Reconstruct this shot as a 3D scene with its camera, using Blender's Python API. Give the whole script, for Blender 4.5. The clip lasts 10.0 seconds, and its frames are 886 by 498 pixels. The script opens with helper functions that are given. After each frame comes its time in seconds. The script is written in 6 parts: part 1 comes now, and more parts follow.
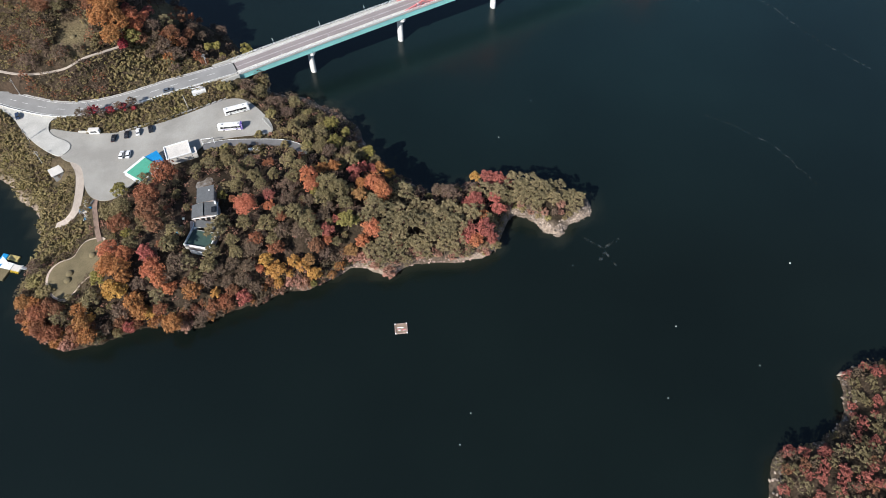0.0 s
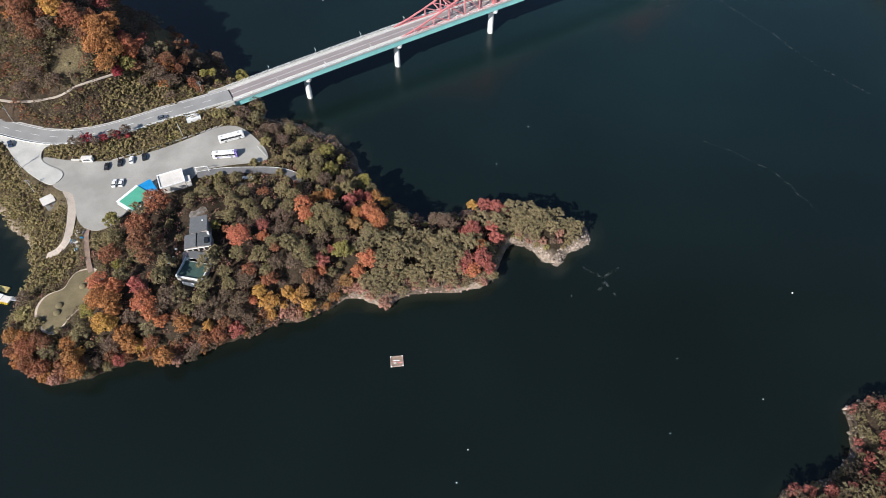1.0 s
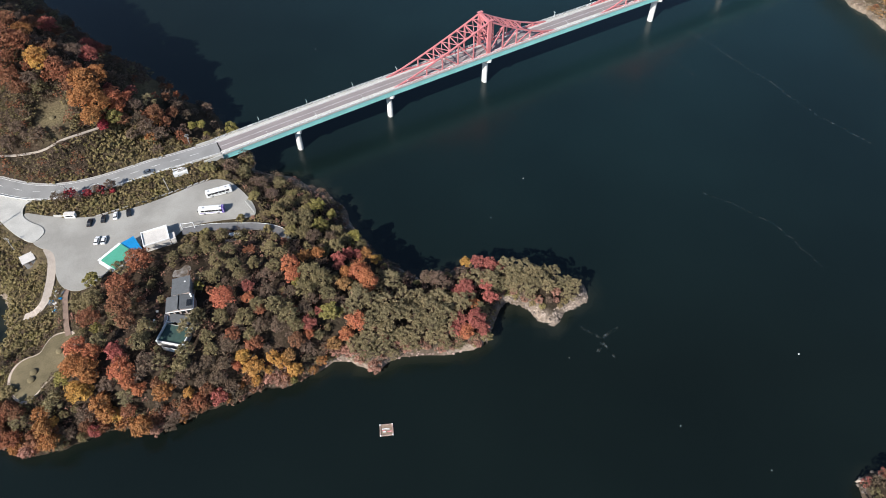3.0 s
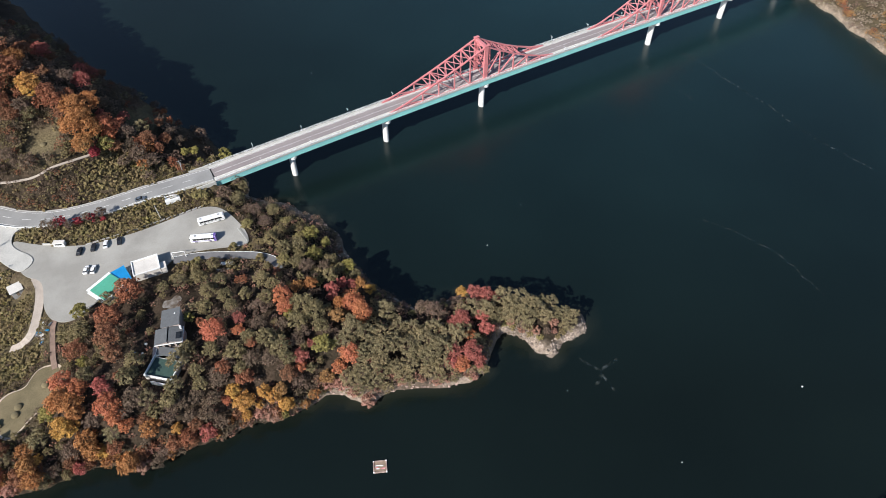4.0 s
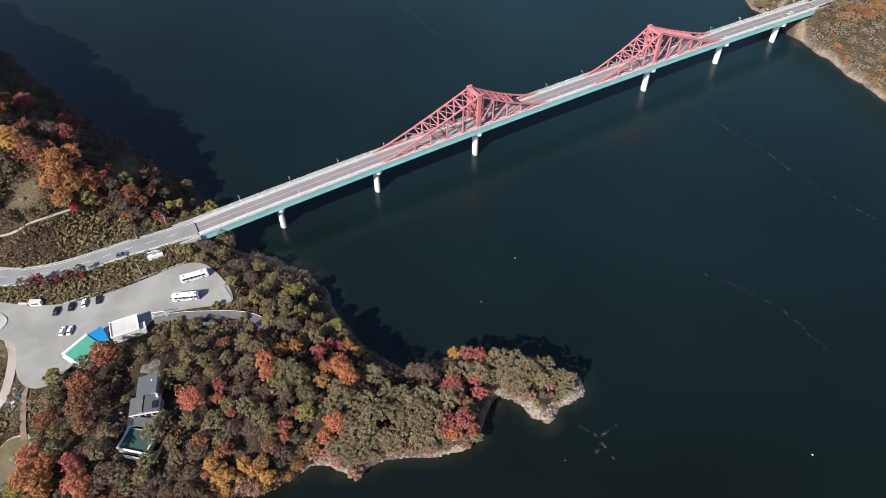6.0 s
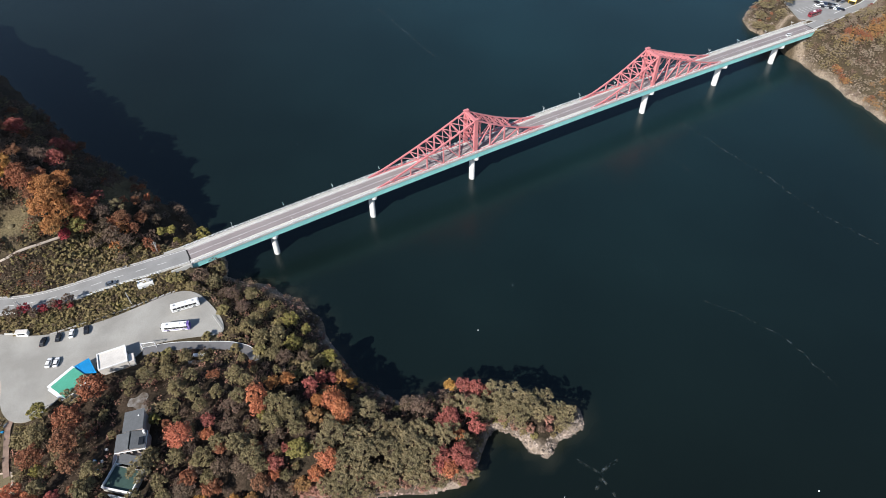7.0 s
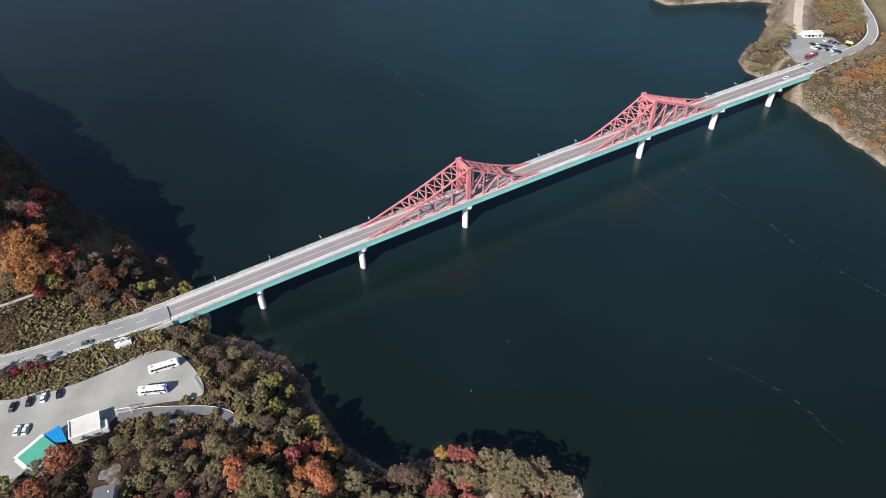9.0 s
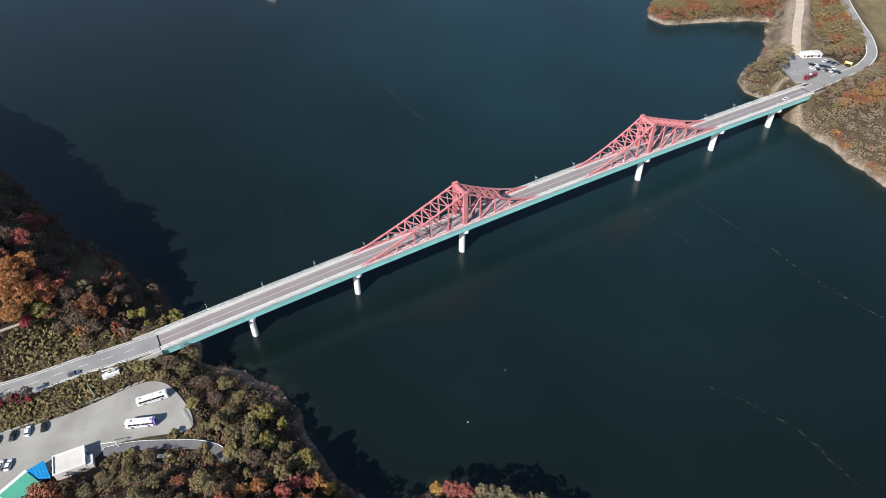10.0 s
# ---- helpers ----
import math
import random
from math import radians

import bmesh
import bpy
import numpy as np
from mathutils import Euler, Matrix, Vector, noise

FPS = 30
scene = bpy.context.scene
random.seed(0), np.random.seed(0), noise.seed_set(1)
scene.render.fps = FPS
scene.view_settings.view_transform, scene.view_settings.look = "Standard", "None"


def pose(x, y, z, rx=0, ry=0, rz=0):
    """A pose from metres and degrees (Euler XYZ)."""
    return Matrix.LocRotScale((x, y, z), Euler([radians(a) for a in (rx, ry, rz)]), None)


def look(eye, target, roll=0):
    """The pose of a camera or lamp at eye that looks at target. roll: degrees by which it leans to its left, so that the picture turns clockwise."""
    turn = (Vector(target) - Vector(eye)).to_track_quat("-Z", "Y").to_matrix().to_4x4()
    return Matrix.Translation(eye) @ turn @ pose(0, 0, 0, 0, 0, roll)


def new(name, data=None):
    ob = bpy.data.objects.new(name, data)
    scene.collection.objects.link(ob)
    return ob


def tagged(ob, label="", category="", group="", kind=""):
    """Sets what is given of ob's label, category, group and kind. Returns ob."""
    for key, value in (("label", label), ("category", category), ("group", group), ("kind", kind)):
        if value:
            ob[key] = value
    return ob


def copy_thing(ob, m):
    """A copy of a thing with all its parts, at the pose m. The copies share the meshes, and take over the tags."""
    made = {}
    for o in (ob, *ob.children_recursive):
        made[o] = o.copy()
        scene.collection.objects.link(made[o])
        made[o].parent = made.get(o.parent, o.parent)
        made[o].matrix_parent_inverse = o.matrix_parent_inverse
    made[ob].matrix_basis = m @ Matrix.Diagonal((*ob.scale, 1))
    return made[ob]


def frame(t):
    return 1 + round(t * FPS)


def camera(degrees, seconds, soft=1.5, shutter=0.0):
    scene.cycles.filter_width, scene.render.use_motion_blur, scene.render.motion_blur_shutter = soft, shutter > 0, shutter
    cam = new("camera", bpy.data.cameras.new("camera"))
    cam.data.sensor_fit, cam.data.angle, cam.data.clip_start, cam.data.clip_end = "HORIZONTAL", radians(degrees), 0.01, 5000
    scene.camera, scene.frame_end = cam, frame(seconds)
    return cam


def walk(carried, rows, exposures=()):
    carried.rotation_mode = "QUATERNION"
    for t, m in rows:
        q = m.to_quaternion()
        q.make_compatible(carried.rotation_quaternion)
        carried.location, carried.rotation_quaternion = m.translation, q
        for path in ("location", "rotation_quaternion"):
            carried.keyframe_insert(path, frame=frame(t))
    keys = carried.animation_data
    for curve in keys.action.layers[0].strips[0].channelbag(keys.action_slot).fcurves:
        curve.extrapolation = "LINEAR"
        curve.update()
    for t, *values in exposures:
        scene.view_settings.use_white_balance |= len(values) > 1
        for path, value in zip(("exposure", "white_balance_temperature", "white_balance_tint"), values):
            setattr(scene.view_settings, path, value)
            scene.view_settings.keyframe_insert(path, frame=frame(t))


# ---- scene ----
cam = camera(67.3, 10.0, soft=0.8)
METRES, EYE, TILT, LEAN, TURN = 77.0, 229.7, -54.83, 0.2, 0.0
ROWS = [
    (0.0, 0.0, 0.0, 0.0, 0.0, 0.0, -0.0),
    (0.5, 0.0073, 0.027, 0.0358, -0.01, 0.72, 0.04),
    (1.0, 0.0156, 0.0541, 0.0737, -0.03, 1.39, 0.09),
    (1.5, 0.0243, 0.0814, 0.1109, -0.05, 2.08, 0.13),
    (2.0, 0.035, 0.1101, 0.1479, -0.04, 2.76, 0.18),
    (2.5, 0.045, 0.1387, 0.188, -0.04, 3.39, 0.24),
    (4.0, 0.0759, 0.2239, 0.3085, -0.1, 5.33, 0.32),
    (4.5, 0.0858, 0.2527, 0.3484, -0.13, 5.98, 0.37),
    (5.0, 0.0958, 0.2812, 0.3883, -0.15, 6.65, 0.41),
    (5.5, 0.1055, 0.3096, 0.4285, -0.17, 7.3, 0.45),
    (7.0, 0.1363, 0.3966, 0.5502, -0.22, 9.21, 0.59),
    (7.5, 0.1468, 0.4255, 0.5917, -0.23, 9.84, 0.63),
    (8.0, 0.1578, 0.4537, 0.6334, -0.26, 10.46, 0.68),
    (8.5, 0.1681, 0.4827, 0.6736, -0.28, 11.1, 0.73),
    (9.0, 0.1773, 0.5114, 0.7157, -0.32, 11.72, 0.8),
    (9.5, 0.1888, 0.5399, 0.7551, -0.32, 12.36, 0.85),
    (10.0, 0.1986, 0.5669, 0.7991, -0.35, 12.94, 0.89),
]
walk(cam, [(t, pose(0, 0, EYE, TILT, LEAN, TURN) @ pose(METRES * x, METRES * y, METRES * z, 90 + pitch, roll, yaw)) for t, x, y, z, yaw, pitch, roll in ROWS])

# ---- sky and sun ----
SUN_TO = Vector((0.5977, 0.8018, -0.7106)).normalized()      # the way the sunlight travels
world = bpy.data.worlds.new("sky")
scene.world = world
world.use_nodes = True
wn = world.node_tree.nodes
sky = wn.new("ShaderNodeTexSky")
sky.sky_type, sky.sun_disc = "NISHITA", False
sky.sun_elevation, sky.sun_rotation = radians(35.4), math.atan2(-SUN_TO.x, -SUN_TO.y)
sky.air_density, sky.dust_density, sky.ozone_density, sky.altitude = 1.0, 0.2, 2.0, 150
wn["Background"].inputs["Strength"].default_value = 0.085
world.node_tree.links.new(sky.outputs["Color"], wn["Background"].inputs["Color"])
sun_data = bpy.data.lights.new("sun", "SUN")
sun_data.energy, sun_data.angle, sun_data.color = 5.0, radians(0.5), (1.0, 0.965, 0.92)
sun = new("sun", sun_data)
sun.matrix_world = look((0, 0, 600), Vector((0, 0, 600)) + SUN_TO)
scene.view_settings.exposure = 0.5

# ---- materials ----
MATS = {}


def mat(name, colour, rough=0.7, metal=0.0, dark=0.6, scale=1.5, fine=14.0, bump=0.0, per=0.0, other=None, spec=0.4, coat=0.0, islands=False, grain=0.2):
    """A surface with a colour that varies at a large and a small scale and from piece to piece."""
    if name in MATS:
        return MATS[name]
    m = bpy.data.materials.new(name)
    m.use_nodes = True
    n, l = m.node_tree.nodes, m.node_tree.links
    b = n["Principled BSDF"]
    b.inputs["Roughness"].default_value, b.inputs["Metallic"].default_value = rough, metal
    b.inputs["Specular IOR Level"].default_value, b.inputs["Coat Weight"].default_value = spec, coat
    geo = n.new("ShaderNodeNewGeometry")
    big, small = n.new("ShaderNodeTexNoise"), n.new("ShaderNodeTexNoise")
    big.inputs["Scale"].default_value, small.inputs["Scale"].default_value = 1.0 / scale, fine / scale
    big.inputs["Detail"].default_value, small.inputs["Detail"].default_value = 5, 3
    for t in (big, small):
        l.new(geo.outputs["Position"], t.inputs["Vector"])
    ramp = n.new("ShaderNodeMapRange")
    ramp.inputs["From Min"].default_value, ramp.inputs["From Max"].default_value = 0.35, 0.65
    l.new(big.outputs["Fac"], ramp.inputs["Value"])
    mix = n.new("ShaderNodeMix")
    mix.data_type = "RGBA"
    mix.inputs["A"].default_value = (*(other or [c * dark for c in colour]), 1)
    mix.inputs["B"].default_value = (*colour, 1)
    l.new(ramp.outputs["Result"], mix.inputs["Factor"])
    val = n.new("ShaderNodeMapRange")
    val.inputs["From Min"].default_value, val.inputs["From Max"].default_value = 0.3, 0.7
    val.inputs["To Min"].default_value, val.inputs["To Max"].default_value = 1 - grain - per * 0.3, 1 + grain * 0.75
    l.new(small.outputs["Fac"], val.inputs["Value"])
    last = val.outputs["Result"]
    if per:
        info = geo if islands else n.new("ShaderNodeObjectInfo")
        pr = n.new("ShaderNodeMapRange")
        pr.inputs["To Min"].default_value, pr.inputs["To Max"].default_value = 1 - per, 1 + per
        l.new(info.outputs["Random Per Island" if islands else "Random"], pr.inputs["Value"])
        mul = n.new("ShaderNodeMath")
        mul.operation = "MULTIPLY"
        l.new(last, mul.inputs[0]), l.new(pr.outputs["Result"], mul.inputs[1])
        last = mul.outputs["Value"]
    scale_node = n.new("ShaderNodeVectorMath")
    scale_node.operation = "SCALE"
    l.new(mix.outputs["Result"], scale_node.inputs[0]), l.new(last, scale_node.inputs["Scale"])
    l.new(scale_node.outputs["Vector"], b.inputs["Base Color"])
    if bump:
        bp = n.new("ShaderNodeBump")
        bp.inputs["Strength"].default_value, bp.inputs["Distance"].default_value = 0.6, bump
        l.new(small.outputs["Fac"], bp.inputs["Height"]), l.new(bp.outputs["Normal"], b.inputs["Normal"])
    MATS[name] = m
    return m


def leaf_mat(name, colour, other, spread=0.33, mixing=(0.3, 0.7)):
    """Foliage: each tree its own tone, each tuft its own value, a second colour in patches."""
    m = bpy.data.materials.new(name)
    m.use_nodes = True
    n, l = m.node_tree.nodes, m.node_tree.links
    b = n["Principled BSDF"]
    b.inputs["Roughness"].default_value, b.inputs["Specular IOR Level"].default_value = 0.75, 0.15
    geo, info = n.new("ShaderNodeNewGeometry"), n.new("ShaderNodeObjectInfo")
    noise_node = n.new("ShaderNodeTexNoise")
    noise_node.inputs["Scale"].default_value, noise_node.inputs["Detail"].default_value = 0.16, 4
    l.new(geo.outputs["Position"], noise_node.inputs["Vector"])
    add = n.new("ShaderNodeMath")
    add.operation = "MULTIPLY_ADD"
    add.inputs[1].default_value = 0.5
    l.new(info.outputs["Random"], add.inputs[0]), l.new(noise_node.outputs["Fac"], add.inputs[2])
    ramp = n.new("ShaderNodeMapRange")
    ramp.inputs["From Min"].default_value, ramp.inputs["From Max"].default_value = mixing[0] + 0.2, mixing[1] + 0.3
    l.new(add.outputs["Value"], ramp.inputs["Value"])
    mix = n.new("ShaderNodeMix")
    mix.data_type = "RGBA"
    mix.inputs["A"].default_value, mix.inputs["B"].default_value = (*colour, 1), (*other, 1)
    l.new(ramp.outputs["Result"], mix.inputs["Factor"])
    val = n.new("ShaderNodeMapRange")
    val.inputs["To Min"].default_value, val.inputs["To Max"].default_value = 1 - spread, 1 + spread
    l.new(geo.outputs["Random Per Island"], val.inputs["Value"])
    sc = n.new("ShaderNodeVectorMath")
    sc.operation = "SCALE"
    l.new(mix.outputs["Result"], sc.inputs[0]), l.new(val.outputs["Result"], sc.inputs["Scale"])
    l.new(sc.outputs["Vector"], b.inputs["Base Color"])
    MATS[name] = m
    return m


LEAF = {
    "orange": leaf_mat("leaves_orange", (0.350, 0.145, 0.058), (0.300, 0.146, 0.057)),
    "yellow": leaf_mat("leaves_yellow", (0.46, 0.265, 0.072), (0.41, 0.205, 0.066)),
    "rust": leaf_mat("leaves_rust", (0.26, 0.100, 0.056), (0.19, 0.094, 0.054)),
    "red": leaf_mat("leaves_red", (0.36, 0.108, 0.090), (0.28, 0.094, 0.076)),
    "flame": leaf_mat("leaves_flame", (0.43, 0.140, 0.085), (0.39, 0.150, 0.07)),
    "crimson": leaf_mat("leaves_crimson", (0.30, 0.040, 0.05), (0.20, 0.042, 0.045)),
    "olive": leaf_mat("leaves_olive", (0.205, 0.163, 0.082), (0.150, 0.124, 0.066)),
    "pine": leaf_mat("needles_pine", (0.240, 0.190, 0.105), (0.165, 0.138, 0.076), 0.42),
    "lime": leaf_mat("leaves_lime", (0.24, 0.205, 0.062), (0.18, 0.155, 0.055)),
    "bare": leaf_mat("twigs_bare", (0.165, 0.111, 0.085), (0.135, 0.100, 0.066)),
    "tan": leaf_mat("twigs_tan", (0.255, 0.205, 0.155), (0.195, 0.152, 0.120)),
    "ochre": leaf_mat("leaves_ochre", (0.30, 0.165, 0.070), (0.24, 0.135, 0.062)),
    "salmon": leaf_mat("leaves_salmon", (0.33, 0.165, 0.125), (0.25, 0.14, 0.10)),
    "shrub": leaf_mat("leaves_shrub", (0.205, 0.172, 0.072), (0.180, 0.136, 0.070), 0.26),
}
BARK = mat("bark", (0.12, 0.085, 0.06), 0.9, bump=0.04, scale=0.8)
ASPHALT = mat("asphalt_pale", (0.285, 0.28, 0.272), 0.85, dark=0.84, scale=7, fine=30, bump=0.01, grain=0.1)
DECK_ASPHALT = mat("asphalt_deck", (0.275, 0.238, 0.235), 0.85, dark=0.9, scale=9, fine=30, bump=0.01, grain=0.1)
GRAVEL = mat("gravel_lot", (0.365, 0.350, 0.318), 0.95, other=(0.282, 0.268, 0.242), scale=11, fine=40, bump=0.015, grain=0.13)
LANE_ASPHALT = mat("asphalt_lane", (0.17, 0.165, 0.165), 0.85, dark=0.8, scale=5, fine=30, bump=0.01, grain=0.1)
CONCRETE = mat("concrete_pale", (0.51, 0.495, 0.458), 0.85, dark=0.84, scale=5, fine=30, bump=0.01)
CONCRETE_GREY = mat("concrete_grey", (0.45, 0.43, 0.41), 0.85, dark=0.85, scale=3, fine=20, bump=0.01)
LINE = mat("road_paint", (0.75, 0.75, 0.73), 0.7, dark=0.8, scale=1.5)
TEAL = mat("teal_steel", (0.30, 0.68, 0.66), 0.4, dark=0.88, scale=6, fine=25)
REDSTEEL = mat("red_steel", (0.64, 0.225, 0.232), 0.4, dark=0.9, scale=4, fine=25)
PIER = mat("pier_concrete", (0.72, 0.70, 0.67), 0.8, dark=0.86, scale=2.5, fine=12, bump=0.01)
RAIL = mat("rail_white", (0.88, 0.88, 0.88), 0.5, dark=0.9, scale=2)
WHITE = mat("white_paint", (0.80, 0.80, 0.79), 0.5, dark=0.93, scale=2)
CREAM = mat("cream_roof", (0.66, 0.62, 0.57), 0.8, dark=0.88, scale=3, fine=18)
SLATE = mat("slate_roof", (0.125, 0.13, 0.135), 0.8, dark=0.85, scale=1.5, fine=12, bump=0.01)
GREEN = mat("green_roof_coat", (0.09, 0.38, 0.26), 0.6, dark=0.9, scale=3, fine=18)
BLUE = mat("blue_sheet", (0.015, 0.27, 0.60), 0.5, dark=0.9, scale=2)
GLASS = mat("dark_glass", (0.02, 0.022, 0.025), 0.08, dark=0.9, spec=0.6)
RUBBER = mat("rubber", (0.02, 0.02, 0.02), 0.9)
STEEL = mat("galvanised", (0.45, 0.46, 0.47), 0.4, 0.7, dark=0.85)
POLE = mat("pole_concrete", (0.50, 0.48, 0.45), 0.8)
ROCK = mat("shore_rock", (0.39, 0.312, 0.257), 0.9, dark=0.42, scale=3.0, fine=10, bump=0.12, per=0.45, islands=True)
PINKROCK = mat("pink_rock", (0.46, 0.33, 0.28), 0.9, dark=0.5, scale=3.0, fine=10, bump=0.12, per=0.45, islands=True)
WOOD = mat("weathered_wood", (0.30, 0.22, 0.16), 0.85, dark=0.7, scale=1.0)
DIRT = mat("pale_dirt", (0.58, 0.47, 0.37), 0.95, dark=0.8, scale=4, fine=14, bump=0.04)
PATHMAT = mat("path_paving", (0.43, 0.365, 0.31), 0.9, dark=0.88, scale=3, fine=16)
GRASS = mat("dry_lawn", (0.200, 0.160, 0.090), 0.95, other=(0.138, 0.112, 0.062), scale=6, fine=16, bump=0.05)
YELLOW = mat("yellow_paint", (0.80, 0.55, 0.04), 0.5)
CAR = {k: mat("car_" + k, c, 0.3, dark=0.95, coat=0.6) for k, c in
       {"white": (0.80, 0.80, 0.80), "black": (0.015, 0.015, 0.018), "grey": (0.10, 0.12, 0.15), "silver": (0.45, 0.46, 0.47), "maroon": (0.22, 0.02, 0.03), "navy": (0.03, 0.05, 0.10)}.items()}
PURPLE = mat("purple_paint", (0.16, 0.10, 0.40), 0.35, coat=0.4)

# the lake: dark and still, greener and paler over its shallows
WATER = bpy.data.materials.new("lake_water")
WATER.use_nodes = True
n, l = WATER.node_tree.nodes, WATER.node_tree.links
b = n["Principled BSDF"]
b.inputs["Roughness"].default_value, b.inputs["Specular IOR Level"].default_value = 0.9, 0.0
geo = n.new("ShaderNodeNewGeometry")
shal = n.new("ShaderNodeAttribute")
shal.attribute_name = "shallow"
mix = n.new("ShaderNodeMix")
mix.data_type = "RGBA"
mix.inputs["A"].default_value, mix.inputs["B"].default_value = (0.0056, 0.0102, 0.0092, 1), (0.050, 0.050, 0.034, 1)
l.new(shal.outputs["Fac"], mix.inputs["Factor"])
# base colour turns paler and bluer northwards, less so in the west; green-black elsewhere
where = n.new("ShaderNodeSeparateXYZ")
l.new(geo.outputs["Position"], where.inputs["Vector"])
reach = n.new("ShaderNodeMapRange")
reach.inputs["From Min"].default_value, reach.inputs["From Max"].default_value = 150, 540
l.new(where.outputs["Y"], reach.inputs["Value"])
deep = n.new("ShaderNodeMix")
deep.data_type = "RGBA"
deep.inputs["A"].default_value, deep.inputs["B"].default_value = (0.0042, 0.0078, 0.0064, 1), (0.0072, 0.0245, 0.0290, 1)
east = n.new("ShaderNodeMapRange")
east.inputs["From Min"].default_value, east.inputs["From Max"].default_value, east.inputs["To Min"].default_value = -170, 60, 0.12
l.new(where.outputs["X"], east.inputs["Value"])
north_east = n.new("ShaderNodeMath")
north_east.operation = "MULTIPLY"
l.new(reach.outputs["Result"], north_east.inputs[0]), l.new(east.outputs["Result"], north_east.inputs[1])
l.new(north_east.outputs["Value"], deep.inputs["Factor"]), l.new(deep.outputs["Result"], mix.inputs["A"])
cloud = n.new("ShaderNodeTexNoise")
cloud.inputs["Scale"].default_value, cloud.inputs["Detail"].default_value = 0.012, 4
l.new(geo.outputs["Position"], cloud.inputs["Vector"])
cr = n.new("ShaderNodeMapRange")
cr.inputs["From Min"].default_value, cr.inputs["From Max"].default_value, cr.inputs["To Min"].default_value, cr.inputs["To Max"].default_value = 0.3, 0.7, 0.85, 1.2
l.new(cloud.outputs["Fac"], cr.inputs["Value"])
sc = n.new("ShaderNodeVectorMath")
sc.operation = "SCALE"
l.new(mix.outputs["Result"], sc.inputs[0]), l.new(cr.outputs["Result"], sc.inputs["Scale"])
l.new(sc.outputs["Vector"], b.inputs["Base Color"])
rip = n.new("ShaderNodeTexNoise")
rip.inputs["Scale"].default_value, rip.inputs["Detail"].default_value = 0.9, 3
l.new(geo.outputs["Position"], rip.inputs["Vector"])
rb = n.new("ShaderNodeBump")
rb.inputs["Strength"].default_value, rb.inputs["Distance"].default_value = 0.5, 0.12
l.new(rip.outputs["Fac"], rb.inputs["Height"])
# the sheen of the surface grows towards grazing view
gloss, fres, gain, both = n.new("ShaderNodeBsdfGlossy"), n.new("ShaderNodeFresnel"), n.new("ShaderNodeMath"), n.new("ShaderNodeMixShader")
gloss.inputs["Roughness"].default_value, fres.inputs["IOR"].default_value = 0.24, 1.333
gain.operation, gain.use_clamp = "MULTIPLY_ADD", True
gain.inputs[1].default_value, gain.inputs[2].default_value = 1.0, 0.015
l.new(rb.outputs["Normal"], gloss.inputs["Normal"])
l.new(fres.outputs["Fac"], gain.inputs[0]), l.new(gain.outputs["Value"], both.inputs["Fac"])
l.new(b.outputs["BSDF"], both.inputs[1]), l.new(gloss.outputs["BSDF"], both.inputs[2])
l.new(both.outputs["Shader"], n["Material Output"].inputs["Surface"])

# soil: leaf litter, dry grass and bare earth, paler stone along the waterline
SOIL = bpy.data.materials.new("leaf_litter_soil")
SOIL.use_nodes = True
n, l = SOIL.node_tree.nodes, SOIL.node_tree.links
b = n["Principled BSDF"]
b.inputs["Roughness"].default_value, b.inputs["Specular IOR Level"].default_value = 0.95, 0.1
geo = n.new("ShaderNodeNewGeometry")
n1, n2 = n.new("ShaderNodeTexNoise"), n.new("ShaderNodeTexNoise")
n1.inputs["Scale"].default_value, n2.inputs["Scale"].default_value = 0.12, 1.1
n1.inputs["Detail"].default_value, n2.inputs["Detail"].default_value = 6, 5
l.new(geo.outputs["Position"], n1.inputs["Vector"]), l.new(geo.outputs["Position"], n2.inputs["Vector"])
cr1 = n.new("ShaderNodeValToRGB")
cr1.color_ramp.elements[0].position, cr1.color_ramp.elements[0].color = 0.36, (0.034, 0.027, 0.018, 1)
cr1.color_ramp.elements[1].position, cr1.color_ramp.elements[1].color = 0.62, (0.062, 0.043, 0.030, 1)
l.new(n1.outputs["Fac"], cr1.inputs["Fac"])
stone = n.new("ShaderNodeAttribute")
stone.attribute_name = "stony"
mx = n.new("ShaderNodeMix")
mx.data_type = "RGBA"
mx.inputs["B"].default_value = (0.36, 0.285, 0.225, 1)
l.new(cr1.outputs["Color"], mx.inputs["A"]), l.new(stone.outputs["Fac"], mx.inputs["Factor"])
meadow = n.new("ShaderNodeAttribute")
meadow.attribute_name = "meadow"
mg = n.new("ShaderNodeMix")
mg.data_type = "RGBA"
mg.inputs["B"].default_value = (0.18, 0.145, 0.082, 1)
l.new(mx.outputs["Result"], mg.inputs["A"]), l.new(meadow.outputs["Fac"], mg.inputs["Factor"])
vr = n.new("ShaderNodeMapRange")
vr.inputs["From Min"].default_value, vr.inputs["From Max"].default_value, vr.inputs["To Min"].default_value, vr.inputs["To Max"].default_value = 0.3, 0.7, 0.6, 1.3
l.new(n2.outputs["Fac"], vr.inputs["Value"])
ms = n.new("ShaderNodeVectorMath")
ms.operation = "SCALE"
l.new(mg.outputs["Result"], ms.inputs[0]), l.new(vr.outputs["Result"], ms.inputs["Scale"])
l.new(ms.outputs["Vector"], b.inputs["Base Color"])
bp = n.new("ShaderNodeBump")
bp.inputs["Strength"].default_value, bp.inputs["Distance"].default_value = 0.7, 0.5
l.new(n2.outputs["Fac"], bp.inputs["Height"]), l.new(bp.outputs["Normal"], b.inputs["Normal"])

